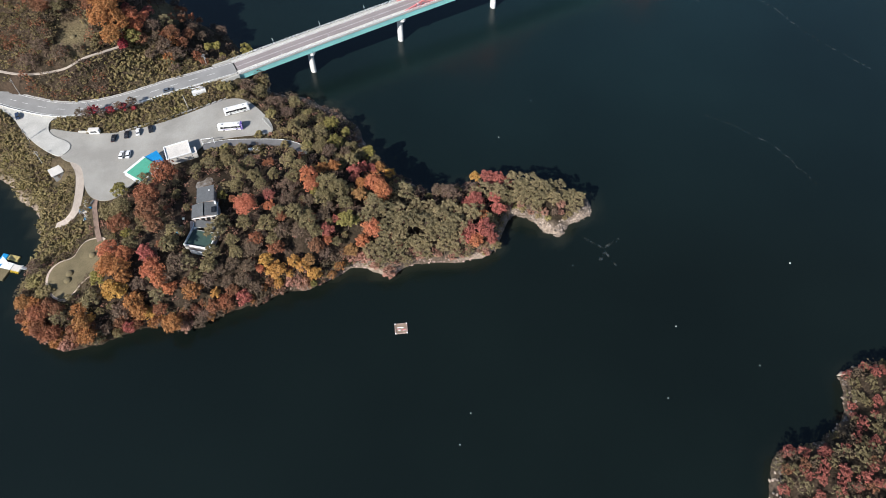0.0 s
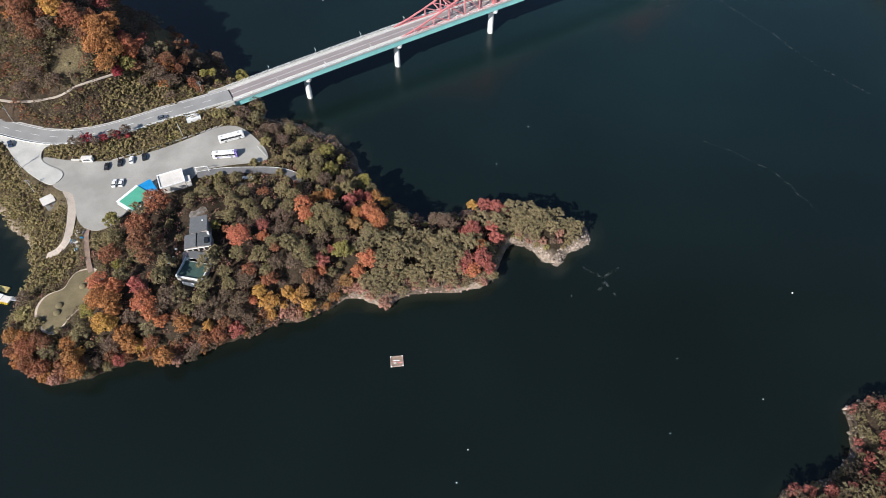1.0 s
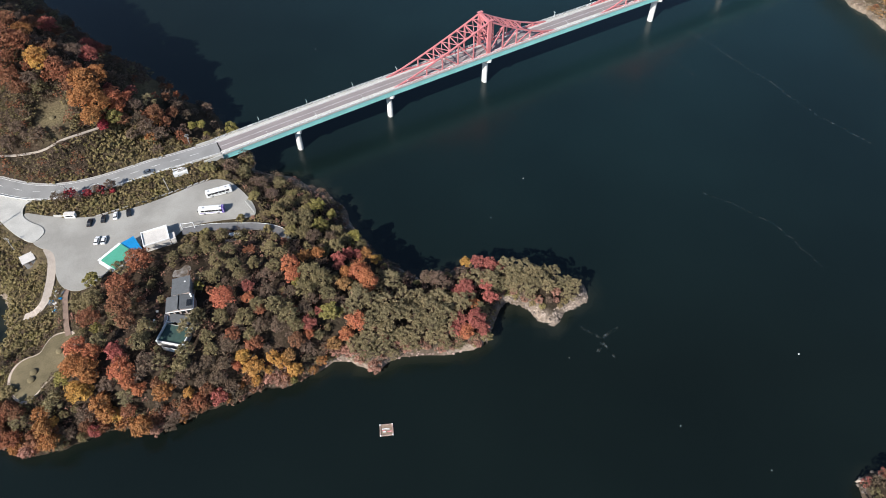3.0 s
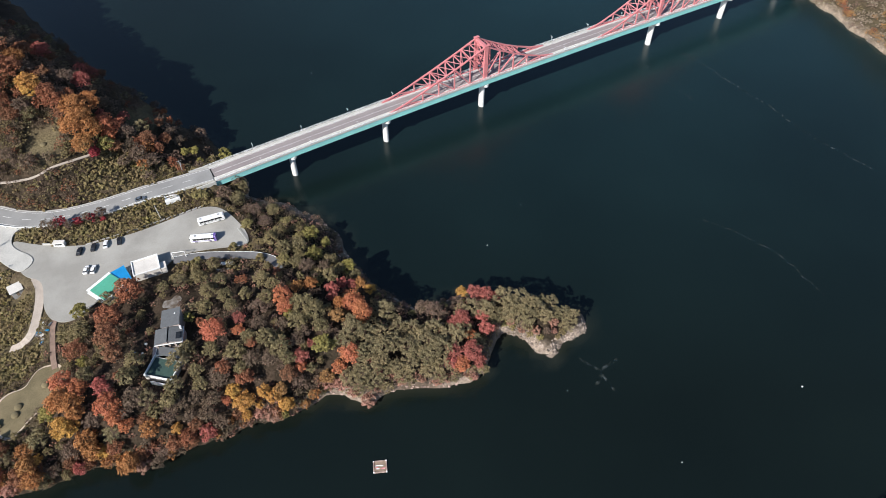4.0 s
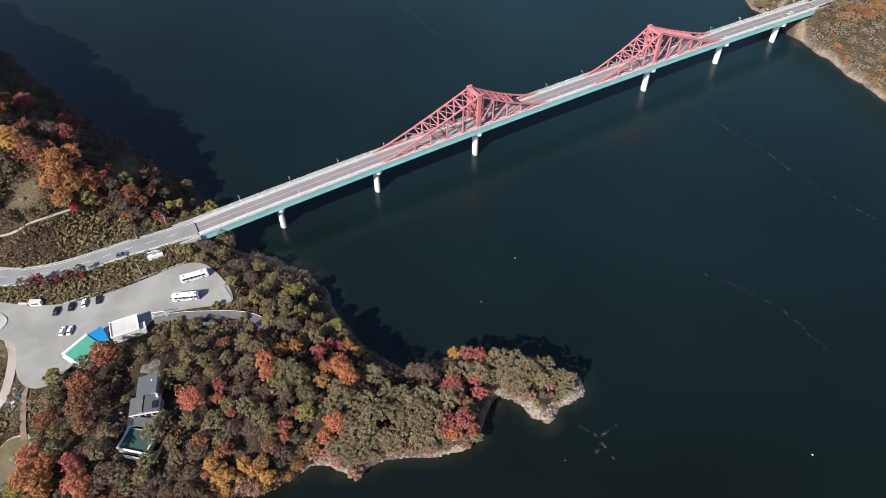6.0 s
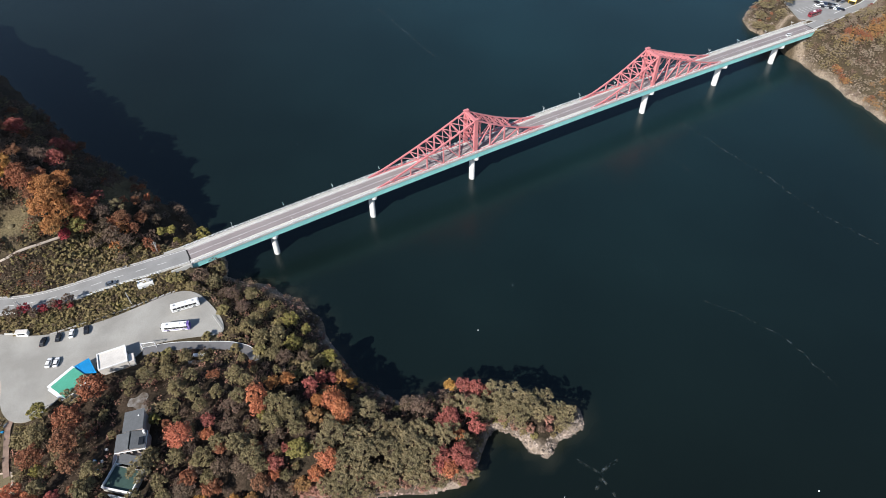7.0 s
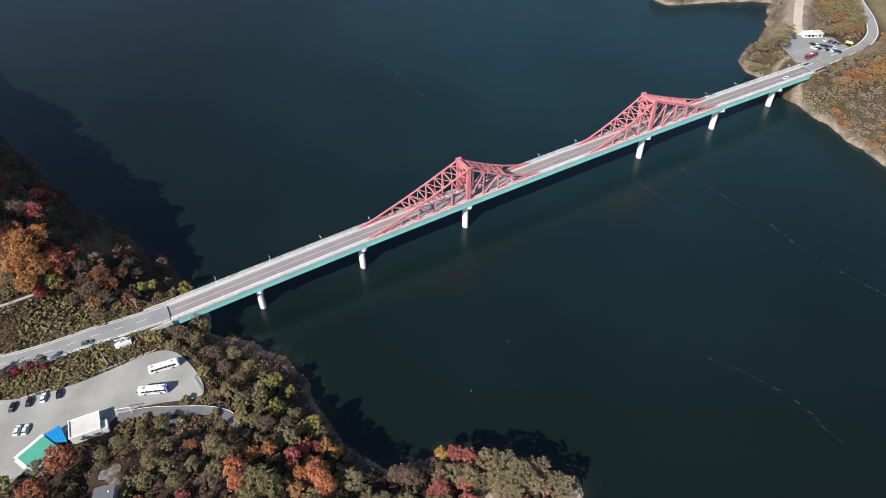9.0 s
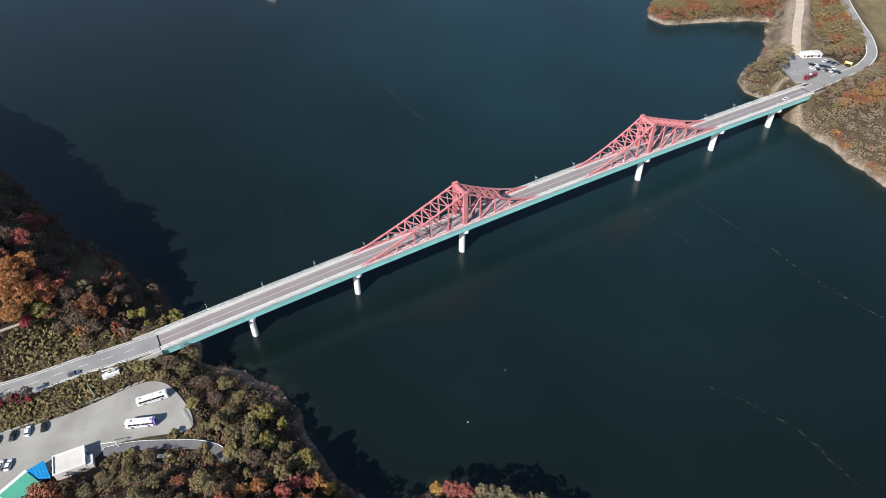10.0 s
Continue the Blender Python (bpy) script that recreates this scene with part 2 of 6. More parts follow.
# ---- mesh helpers ----
def part(name, bm, material, parent=None, label="", smooth=False):
    """Links a bmesh as one mesh object, under a thing or a part."""
    me = bpy.data.meshes.new(name)
    bm.to_mesh(me)
    bm.free()
    for m in (material if isinstance(material, (list, tuple)) else [material]):
        me.materials.append(m)
    if smooth:
        me.polygons.foreach_set("use_smooth", [True] * len(me.polygons))
    ob = new(name, me)
    if parent:
        ob.parent = parent
    if label:
        ob["label"] = label
    return ob


def share(name, ob, m, parent=None):
    """Another object on the same mesh."""
    o = new(name, ob.data)
    o.matrix_basis = m
    o.parent = parent
    return o


def thing(name, m, label, category, group="", kind=""):
    e = new(name)
    e.empty_display_size = 0.5
    e.matrix_basis = m
    return tagged(e, label, category, group, kind)


def box(bm, x0, x1, y0, y1, z0, z1, bevel=0.0):
    v = bmesh.ops.create_cube(bm, size=1)["verts"]
    for p in v:
        p.co = Vector(((x0 + x1) / 2 + p.co.x * (x1 - x0), (y0 + y1) / 2 + p.co.y * (y1 - y0), (z0 + z1) / 2 + p.co.z * (z1 - z0)))
    if bevel:
        es = list({e for p in v for e in p.link_edges})
        bmesh.ops.bevel(bm, geom=es, offset=bevel, segments=2, affect="EDGES", profile=0.6)
    return bm


def boxed(*a, **k):
    return box(bmesh.new(), *a, **k)


def beam(bm, a, b, w, h=None):
    """A square bar from a to b."""
    a, b = Vector(a), Vector(b)
    d = b - a
    side = d.cross(Vector((0, 0, 1)))
    if side.length < 1e-4:
        side = Vector((1, 0, 0))
    side.normalize()
    up = side.cross(d).normalized()
    h = h or w
    c = [bm.verts.new(p + side * w / 2 * i + up * h / 2 * j) for p in (a, b) for i, j in ((-1, -1), (1, -1), (1, 1), (-1, 1))]
    for f in ((0, 1, 2, 3), (7, 6, 5, 4), (0, 4, 5, 1), (1, 5, 6, 2), (2, 6, 7, 3), (3, 7, 4, 0)):
        bm.faces.new([c[i] for i in f])
    return bm


def tube(bm, a, b, r0, r1=None, sides=10):
    a, b = Vector(a), Vector(b)
    q = (b - a).to_track_quat("Z", "Y")
    r1 = r0 if r1 is None else r1
    rings = [[bm.verts.new(p + q @ Vector((r * math.cos(2 * math.pi * i / sides), r * math.sin(2 * math.pi * i / sides), 0))) for i in range(sides)] for p, r in ((a, r0), (b, r1))]
    for i in range(sides):
        bm.faces.new((rings[0][i], rings[0][(i + 1) % sides], rings[1][(i + 1) % sides], rings[1][i]))
    bm.faces.new(rings[0][::-1]), bm.faces.new(rings[1])
    return bm


def prism(bm, pts, z0, z1):
    """A plate with the outline pts."""
    lo, hi = [bm.verts.new((x, y, z0)) for x, y in pts], [bm.verts.new((x, y, z1)) for x, y in pts]
    k = len(pts)
    bm.faces.new(hi), bm.faces.new(lo[::-1])
    for i in range(k):
        bm.faces.new((lo[i], lo[(i + 1) % k], hi[(i + 1) % k], hi[i]))
    bmesh.ops.recalc_face_normals(bm, faces=bm.faces[:])
    return bm


def glide(pts, step=3.0):
    """A smooth line through control points."""
    p = [Vector(q) for q in pts]
    p = [2 * p[0] - p[1]] + p + [2 * p[-1] - p[-2]]
    out = []
    for i in range(1, len(p) - 2):
        k = max(2, int((p[i + 1] - p[i]).length / step))
        for j in range(k):
            t = j / k
            out.append(0.5 * (2 * p[i] + (p[i + 1] - p[i - 1]) * t + (2 * p[i - 1] - 5 * p[i] + 4 * p[i + 1] - p[i + 2]) * t * t + (3 * p[i] - p[i - 1] - 3 * p[i + 1] + p[i + 2]) * t ** 3))
    return out + [p[-2]]


def ribbon(bm, line, left, right, up=0.0, thick=0.4):
    """A slab along a line, from left to right of it."""
    rows = []
    for i, c in enumerate(line):
        d = line[min(i + 1, len(line) - 1)] - line[max(i - 1, 0)]
        s = Vector((-d.y, d.x, 0)).normalized()
        rows.append([bm.verts.new(c + s * w + Vector((0, 0, h))) for w, h in ((left, up), (right, up), (right, up - thick), (left, up - thick))])
    for a, b in zip(rows, rows[1:]):
        for i in range(4):
            bm.faces.new((a[i], a[(i + 1) % 4], b[(i + 1) % 4], b[i]))
    bm.faces.new(rows[0]), bm.faces.new(rows[-1][::-1])
    bmesh.ops.recalc_face_normals(bm, faces=bm.faces[:])
    return bm


# ---- the lie of the land ----
def vnoise(X, Y, size, seed=0):
    """Smooth noise from 0 to 1 with patches of that size."""
    x, y = X / size + seed * 17.3, Y / size + seed * 9.1
    i, j = np.floor(x), np.floor(y)
    f, g = x - i, y - j
    f, g = f * f * (3 - 2 * f), g * g * (3 - 2 * g)

    def h(a, b):
        v = np.sin(a * 127.1 + b * 311.7 + seed * 74.7) * 43758.5453
        return v - np.floor(v)
    return (h(i, j) * (1 - f) + h(i + 1, j) * f) * (1 - g) + (h(i, j + 1) * (1 - f) + h(i + 1, j + 1) * f) * g


# each landmass: spines with the reach of the land on both sides
SPINES = [
    [(-154, 190, 24), (-186, 224, 27), (-262, 290, 32)],
    [(-116, 257, 29), (-150, 268, 47), (-232, 304, 66), (-330, 375, 84), (-600, 580, 190)],
    [(345, 330, 62), (332, 395, 62), (315, 455, 66), (300, 505, 52), (330, 560, 52), (337, 612, 46)],
    [(257, 498, 25), (300, 500, 40)],
    [(212, 618, 15), (258, 636, 29), (325, 650, 56), (500, 720, 140)],
    [(480, 300, 170), (480, 560, 150), (900, 600, 420)],
]
# the coast of the wooded cape
CAPE_COAST = [(104, 30), (108.2, 60), (110.3, 67.7), (113.4, 74.5), (117, 76), (121, 75.3), (129, 78), (136, 81.5), (142.5, 87), (145.6, 95), (146, 100), (147, 104), (151, 106.2), (158, 107.5), (170, 110), (195, 108), (215, 60), (215, -40), (140, -60)]
# the headland's coast: round its west and south, then the islet, then back along the shaded north side
SOUTH_COAST = [(-174, 181), (-175.5, 173), (-169.5, 165.5), (-169.5, 160), (-171, 155), (-171.5, 148), (-171, 143), (-172, 137.5), (-167, 130), (-161.5, 124), (-154, 118.5), (-146, 115.5), (-138, 116.5), (-131, 118), (-125, 122), (-118, 125), (-109, 125), (-101, 125), (-94, 128), (-87, 131.5), (-79, 134), (-73, 136.5), (-69, 139.4), (-63.5, 141.5), (-55, 142), (-48.7, 145.3), (-43.5, 148.5), (-39, 152.3), (-33.5, 152.7), (-27, 149.6), (-21.5, 149), (-15.5, 153.6), (-5, 155.6), (6.4, 155.8), (15.5, 158), (22, 162.3)]
ISLET_COAST = [(23.7, 168.3), (26, 175.3), (28, 180), (30, 182), (35, 179.5), (40.8, 176), (42.7, 171), (49.4, 168.5), (51, 173), (54.5, 176.5), (60, 178.8), (63.2, 180.5), (64, 186), (62.5, 188.8), (55.4, 190.3), (46, 194), (31.7, 198), (16.8, 199), (10.6, 198.4)]
NORTH_COAST = [(7, 195.5), (2, 195.5), (-2.5, 193.5), (-6, 191), (-10, 194), (-15, 197), (-23, 202), (-30, 209.5), (-35.5, 219.5), (-39, 228), (-42, 235.5), (-47, 241.5), (-54, 246), (-63, 252), (-70, 255), (-77, 255), (-85, 259), (-96, 264), (-120, 264), (-165, 262), (-200, 225), (-178, 200)]
# knolls: place, breadth, rise
KNOLLS = [(-92, 158, 34, 9), (-58, 180, 25, 10), (-109, 135, 17, 14), (-28, 172, 14, 4), (350, 400, 60, 30), (480, 430, 90, 60), (420, 640, 70, 25),
          (168, 40, 34, 26), (306, 548, 18, 5), (-205, 250, 40, 6)]
# the hill's crest
CREST = [(-112, 266, 12), (-130, 270, 18), (-150, 275, 31), (-172, 283, 43), (-200, 298, 55), (-245, 319, 76), (-310, 346, 100), (-420, 400, 130)]


def chain(X, Y, spine):
    best = np.full(np.shape(X), -1e4)
    for (ax, ay, ar), (bx, by, br) in zip(spine, spine[1:]):
        dx, dy = bx - ax, by - ay
        t = np.clip(((X - ax) * dx + (Y - ay) * dy) / (dx * dx + dy * dy), 0, 1)
        best = np.maximum(best, ar + (br - ar) * t - np.hypot(X - ax - t * dx, Y - ay - t * dy))
    return best


def shore(X, Y):
    """Metres inland from the waterline (negative: out in the lake)."""
    d = np.full(np.shape(X), -1e4)
    for s in SPINES:
        d = np.maximum(d, chain(X, Y, s))
    ragged = (vnoise(X, Y, 14, 1) - 0.5) * 5 + (vnoise(X, Y, 5, 2) - 0.5) * 2.4
    head = inside(X, Y, SOUTH_COAST + ISLET_COAST + NORTH_COAST)
    broken = np.where((X > -82) & (X < -8) & (Y > 196), 0.75, 0.3)
    return np.maximum(d + ragged, np.maximum(head, inside(X, Y, CAPE_COAST)) + broken * ragged)


def inside(X, Y, poly):
    """Metres inside an outline (negative: outside)."""
    d, odd = np.full(np.shape(X), 1e9), np.zeros(np.shape(X), bool)
    for (ax, ay), (bx, by) in zip(poly, poly[1:] + poly[:1]):
        dx, dy = bx - ax, by - ay
        t = np.clip(((X - ax) * dx + (Y - ay) * dy) / (dx * dx + dy * dy), 0, 1)
        d = np.minimum(d, np.hypot(X - ax - t * dx, Y - ay - t * dy))
        odd ^= ((ay > Y) != (by > Y)) & (X < (bx - ax) * (Y - ay) / (by - ay + 1e-9) + ax)
    return np.where(odd, d, -d)


def along(X, Y, line):
    """Distance from a line, and the line's height there."""
    d, z = np.full(np.shape(X), 1e9), np.zeros(np.shape(X))
    for a, b in zip(line, line[1:]):
        dx, dy = b[0] - a[0], b[1] - a[1]
        t = np.clip(((X - a[0]) * dx + (Y - a[1]) * dy) / (dx * dx + dy * dy), 0, 1)
        e = np.hypot(X - a[0] - t * dx, Y - a[1] - t * dy)
        z = np.where(e < d, a[2] + (b[2] - a[2]) * t, z)
        d = np.minimum(d, e)
    return d, z


ROAD = glide([(-300, 278, 14), (-250, 259, 13.8), (-211, 241.6, 13.9), (-195.5, 235.8, 14), (-181, 232.2, 14.2), (-168, 232.2, 14.6), (-155.5, 234.8, 15.2), (-143, 239.4, 15.9), (-130.3, 245, 16.7), (-117.5, 250.3, 17.0), (-101.4, 257.3, 17.4)], 4)
LANE = glide([(-108, 208.6, 13.4), (-98, 210.8, 13.5), (-85, 211.0, 13.8), (-73, 210.4, 14), (-65, 207.4, 14.2), (-62.5, 203, 14.4)], 2)
FAR_ROAD = glide([(254.2, 459.5, 17.4), (272, 469.6, 17.8), (292, 482, 18.1), (304.6, 489.7, 18.3), (319, 506, 19.2), (326, 527, 21.2), (328, 548, 23.5), (331, 572, 26), (338, 604, 28), (352, 650, 32)], 4)
TRACK = glide([(268, 508, 18.2), (276, 530, 20), (287, 555, 21), (301, 585, 22), (318, 630, 23), (330, 690, 24)], 4)
WALKWAY = glide([(-163, 200, 13.3), (-159, 194.3, 13.0), (-156.8, 187.2, 12.4), (-155.7, 181, 11.8), (-155.3, 174.1, 11.0), (-158, 170.2, 9.6), (-164, 169.5, 6.5)], 2)
HILL_PATH = glide([(-230, 258, 20), (-211, 251, 20.8), (-205, 249.3, 21), (-198.7, 247.8, 21.6), (-188.4, 246.9, 23), (-176.3, 246.6, 26), (-167.7, 249.8, 29), (-160, 253.6, 29.5), (-153, 258, 29.3)], 2)
EARTH_PATH = glide([(-147, 179, 13.2), (-146.4, 174.8, 13.1), (-144.2, 168.8, 13.0), (-141.6, 162.1, 12.8), (-139.2, 157.3, 12.6)], 2)
LOT = [(-171.5, 204), (-169, 210.3), (-178.5, 215.2), (-181, 220.5), (-174, 219), (-166.4, 217.6), (-150.7, 216.8), (-136.3, 221), (-122.3, 228), (-110.8, 235.6), (-102, 240.5), (-94, 239.5), (-86, 232), (-79.5, 224), (-77.5, 217), (-88.8, 215.6), (-98.8, 214), (-107, 211.4), (-111.8, 203.5), (-124.7, 200), (-133.6, 187), (-137.5, 180), (-142, 177.5), (-148.2, 178.5), (-153.5, 184), (-157, 193.7), (-160.3, 198.6), (-167, 200.3)]
APRON = [(-222, 243), (-211, 239.5), (-198.3, 235.1), (-187.7, 231.6), (-175, 229.8), (-172, 231), (-180.8, 227.1), (-182, 222.3), (-179, 215.8), (-166, 210.5), (-169, 202), (-176.4, 205.4), (-184.9, 211.5), (-193, 219), (-199.5, 227), (-206, 232), (-222, 239)]
LAWN = [(-141.7, 158.5), (-137.5, 158.5), (-135.8, 150.6), (-135, 145), (-139, 140), (-141, 137), (-142, 133.5), (-144.5, 129.5), (-149.5, 131.5), (-153.3, 136.5), (-154.6, 142), (-152.5, 147), (-147, 149), (-146.6, 153), (-145.3, 157)]
FAR_LOT = [(250, 494), (251, 470), (262, 467), (292, 479), (295, 487), (290, 503), (264, 509)]


def softened(poly):
    """An outline with its corners rounded."""
    for _ in range(2):
        poly = [q for a, b in zip(poly, poly[1:] + poly[:1]) for q in ((a[0] * 0.75 + b[0] * 0.25, a[1] * 0.75 + b[1] * 0.25), (a[0] * 0.25 + b[0] * 0.75, a[1] * 0.25 + b[1] * 0.75))]
    return poly


LAWN, APRON, LOT = softened(LAWN), softened(APRON), softened(LOT)
CLEARING = (-174, 261)


def height(X, Y):
    X, Y = np.asarray(X, float), np.asarray(Y, float)
    d = shore(X, Y)
    top = np.full(X.shape, 5.5)
    for x, y, b, h in KNOLLS:
        top = top + h * np.exp(-((X - x) ** 2 + (Y - y) ** 2) / (2 * b * b))
    e, crest = along(X, Y, CREST)
    north = (Y - 282) * 0.93 - (X + 172) * -0.38 > 0
    top = np.maximum(top, crest * np.exp(-0.5 * (e / np.where(north, 33.0, 44.0)) ** 2))
    top = top * (0.9 + 0.2 * vnoise(X, Y, 30, 3))
    q = np.maximum(d, 0)
    # the low bank between the bridge and the bay is gentle, the other shores are steep
    mild = np.clip((Y - 197) / 13, 0, 1) * np.clip((-32 - X) / 12, 0, 1) * (X > -104) * (Y < 262)
    z = np.where(d > 0, top * np.tanh((1.7 - 1.15 * mild) * q / top) + (vnoise(X, Y, 4, 5) - 0.5) * np.minimum(q * 0.2, 0.8), np.maximum(d * 0.35, -14))

    def level(z, reach, want, soft):
        k = np.clip(1 + reach / soft, 0, 1)
        k = k * k * (3 - 2 * k)
        return z + (want - z) * k
    z = level(z, inside(X, Y, LAWN) - 1, 12.3, 8)
    z = level(z, 6.5 - np.hypot(X - CLEARING[0], Y - CLEARING[1]), 32.6, 8)
    z = level(z, 8 - np.hypot(X + 95, Y - 163), 18.6, 6)
    z = level(z, 9 - np.hypot(X + 93.5, Y - 151), 18.4, 6)
    z = level(z, 5.2 - np.hypot(X + 101, Y - 184.3), 16.0, 7)
    z = level(z, inside(X, Y, LOT) + 1.5, 12.9, 7)
    z = level(z, inside(X, Y, FAR_LOT) + 2, 17.4, 8)
    for line, half, soft in ((ROAD, 6.0, 6), (LANE, 3.2, 3), (FAR_ROAD, 6.0, 9), (TRACK, 5.5, 10), (WALKWAY, 2.8, 4), (EARTH_PATH, 2.2, 4), (HILL_PATH, 2.0, 4)):
        e, want = along(X, Y, line)
        z = level(z, half - e, want - 0.45, soft)
    z = level(z, inside(X, Y, APRON) + 1.0, 13.05, 4)
    # under the bridge's two ends the bank falls to the lake
    e, _ = along(X, Y, [(-96.2, 260.3, 0), (247.6, 455.7, 0)])
    z = np.where(e < 7.5, np.minimum(z, 11.5), z)
    return z


def axis(lo, hi, step, far):
    inner = np.arange(lo, hi + step / 2, step)
    k = np.array([step * 1.35 ** i for i in range(1, 40)]).cumsum()
    k = k[k < far]
    return np.concatenate([lo - k[::-1], inner, hi + k])


def sheet(name, xs, ys, zs, material, attrs):
    nx, ny = len(xs), len(ys)
    gx, gy = np.meshgrid(xs, ys)
    co = np.stack([gx, gy, zs], -1).reshape(-1, 3)
    i = (np.arange(ny - 1)[:, None] * nx + np.arange(nx - 1)[None]).ravel()
    faces = np.stack([i, i + 1, i + nx + 1, i + nx], -1)
    me = bpy.data.meshes.new(name)
    me.vertices.add(len(co)), me.loops.add(faces.size), me.polygons.add(len(faces))
    me.vertices.foreach_set("co", co.ravel())
    me.loops.foreach_set("vertex_index", faces.ravel())
    me.polygons.foreach_set("loop_start", np.arange(len(faces)) * 4)
    me.polygons.foreach_set("use_smooth", np.ones(len(faces), bool))
    me.update(calc_edges=True)
    for key, val in attrs.items():
        me.attributes.new(key, "FLOAT", "POINT").data.foreach_set("value", val.ravel().astype(np.float32))
    me.materials.append(material)
    return new(name, me)


XS, YS = axis(-290, 400, 2.2, 4200), axis(20, 700, 2.2, 4200)
GX, GY = np.meshgrid(XS, YS)
GD, GZ = shore(GX, GY), height(GX, GY)


def grid_at(values, x, y):
    """A value of the ground's grid at one place."""
    i = min(max(int(np.searchsorted(XS, x)) - 1, 0), len(XS) - 2)
    j = min(max(int(np.searchsorted(YS, y)) - 1, 0), len(YS) - 2)
    f, g = (x - XS[i]) / (XS[i + 1] - XS[i]), (y - YS[j]) / (YS[j + 1] - YS[j])
    return float((values[j, i] * (1 - f) + values[j, i + 1] * f) * (1 - g) + (values[j + 1, i] * (1 - f) + values[j + 1, i + 1] * f) * g)


def ground_z(x, y):
    return grid_at(GZ, x, y)


stony = np.clip(1.15 - np.abs(GD - 0.2) / 2.2, 0, 1) * np.clip(0.1 + 1.4 * vnoise(GX, GY, 9, 7), 0, 1)
bare = np.clip(1.4 - along(GX, GY, TRACK)[0] / 16, 0, 1) * (GY > 500)
rubbly = np.clip(1.15 - np.abs(GD - 2.5) / 6.5, 0, 1) * np.clip(0.2 + vnoise(GX, GY, 6, 9), 0, 1) * np.clip(0.3 - (GX + 45) / 30, 0.15, 0.6)
stony = np.where((GX > -82) & (GX < 12) & (GY > 189), np.maximum(stony, rubbly), stony)
stony = stony * np.where((GX < -58) & (GY < 160), 0.0, 1.0) * np.where((GX > 90) & (GX < 230) & (GY < 140), 0.2, 1.0) * np.where((GX < -95) & (GY > 262), 0.1, 1.0)
stony = np.clip(np.maximum(stony, bare * (0.4 + 0.9 * vnoise(GX, GY, 7, 8))), 0, 1)
meadow = np.clip((GX - 329 - (GY - 540) * 0.1) / 8, 0, 1) * (GY > 470) + np.clip(1.3 - np.hypot(GX - CLEARING[0], GY - CLEARING[1]) / 10, 0, 1)
# rough dry grass under the scrub of the road banks, the hill's foot and the west bank
brushy = ((GX < -80) & (GY > 200) & (GY < 266 + np.maximum(0, -150 - GX) * 0.3) | (GX < -134) & (GY > 128)) & (GD > 1) & ~((GX < -150) & (GY > 236))
meadow = np.maximum(meadow, 0.2 * (GX > 200) * (GY > 330))
meadow = np.maximum(meadow, brushy * np.clip(0.1 + 0.6 * vnoise(GX, GY, 11, 13), 0, 0.45))
ground = tagged(sheet("ground", XS, YS, GZ, SOIL, {"stony": stony, "meadow": np.clip(meadow, 0, 1)}), "wooded hills of leaf litter and stony banks round a lake", "ground", kind="structure")
WX, WY = axis(-280, 420, 5.5, 4200), axis(40, 700, 5.5, 4200)
HX, HY = np.meshgrid(WX, WY)
HD = shore(HX, HY)
shallow = 0.6 * np.clip(1 + HD / 6, 0, 1) ** 2 * (0.4 + 0.6 * vnoise(HX, HY, 18, 11)) * np.where((HX < -45) & (HY < 165) | (HX > 90) & (HY < 150), 0.3, 1.0)
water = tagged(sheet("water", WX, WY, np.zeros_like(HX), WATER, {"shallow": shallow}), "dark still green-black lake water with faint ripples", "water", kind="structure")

# ---- roads and paved ground ----
def paved(name, bm, material, label, category):
    return tagged(part(name, bm, material), label, category, kind="structure")


paved("road", ribbon(bmesh.new(), ROAD, 4.6, -4.6), ASPHALT, "grey two-lane asphalt road along the hillside", "road")
for side in (4.0, -4.0):
    paved("road_line", ribbon(bmesh.new(), ROAD, side + 0.1, side - 0.1, 0.03, 0.02), LINE, "white painted edge line on the asphalt road", "road line")
for i in range(2, len(ROAD) - 2, 2):
    paved("road_line", ribbon(bmesh.new(), [ROAD[i], ROAD[i].lerp(ROAD[i + 1], 0.9)], 0.09, -0.09, 0.03, 0.02), LINE, "white painted centre dash on the asphalt road", "road line")
paved("kerb", ribbon(bmesh.new(), ROAD[12:], -4.65, -5.0, 0.25, 0.7), CONCRETE, "pale concrete kerb beside the asphalt road", "kerb")
paved("kerb", ribbon(bmesh.new(), ROAD, 5.3, 4.75, 0.12, 0.6), CONCRETE_GREY, "grey concrete gutter at the foot of the hill", "kerb")
paved("parking_lot", prism(bmesh.new(), LOT, 12.6, 13.3), GRAVEL, "pale grey gravel car park with worn patches", "car park")
paved("concrete_apron", prism(bmesh.new(), APRON, 12.9, 13.6), CONCRETE, "pale concrete slip road into the car park", "pavement")
paved("lane", ribbon(bmesh.new(), LANE, 1.8, -1.8), LANE_ASPHALT, "narrow dark asphalt lane into the woods", "road")
paved("lane_edge", ribbon(bmesh.new(), LANE, 1.95, 1.75, 0.08, 0.3), LINE, "white painted kerb along the narrow lane", "kerb")
paved("walkway", ribbon(bmesh.new(), WALKWAY, 1.7, -1.7), PATHMAT, "pinkish paved footpath down to the water", "footpath")
paved("earth_path", ribbon(bmesh.new(), EARTH_PATH, 1.0, -1.0), mat("red_earth", (0.29, 0.20, 0.155), 0.95, dark=0.75, scale=2), "reddish bare earth path between car park and lawn", "footpath")
paved("hill_path", ribbon(bmesh.new(), HILL_PATH, 0.6, -0.6, 0.1), PATHMAT, "bare sandy footpath across the hillside", "footpath")
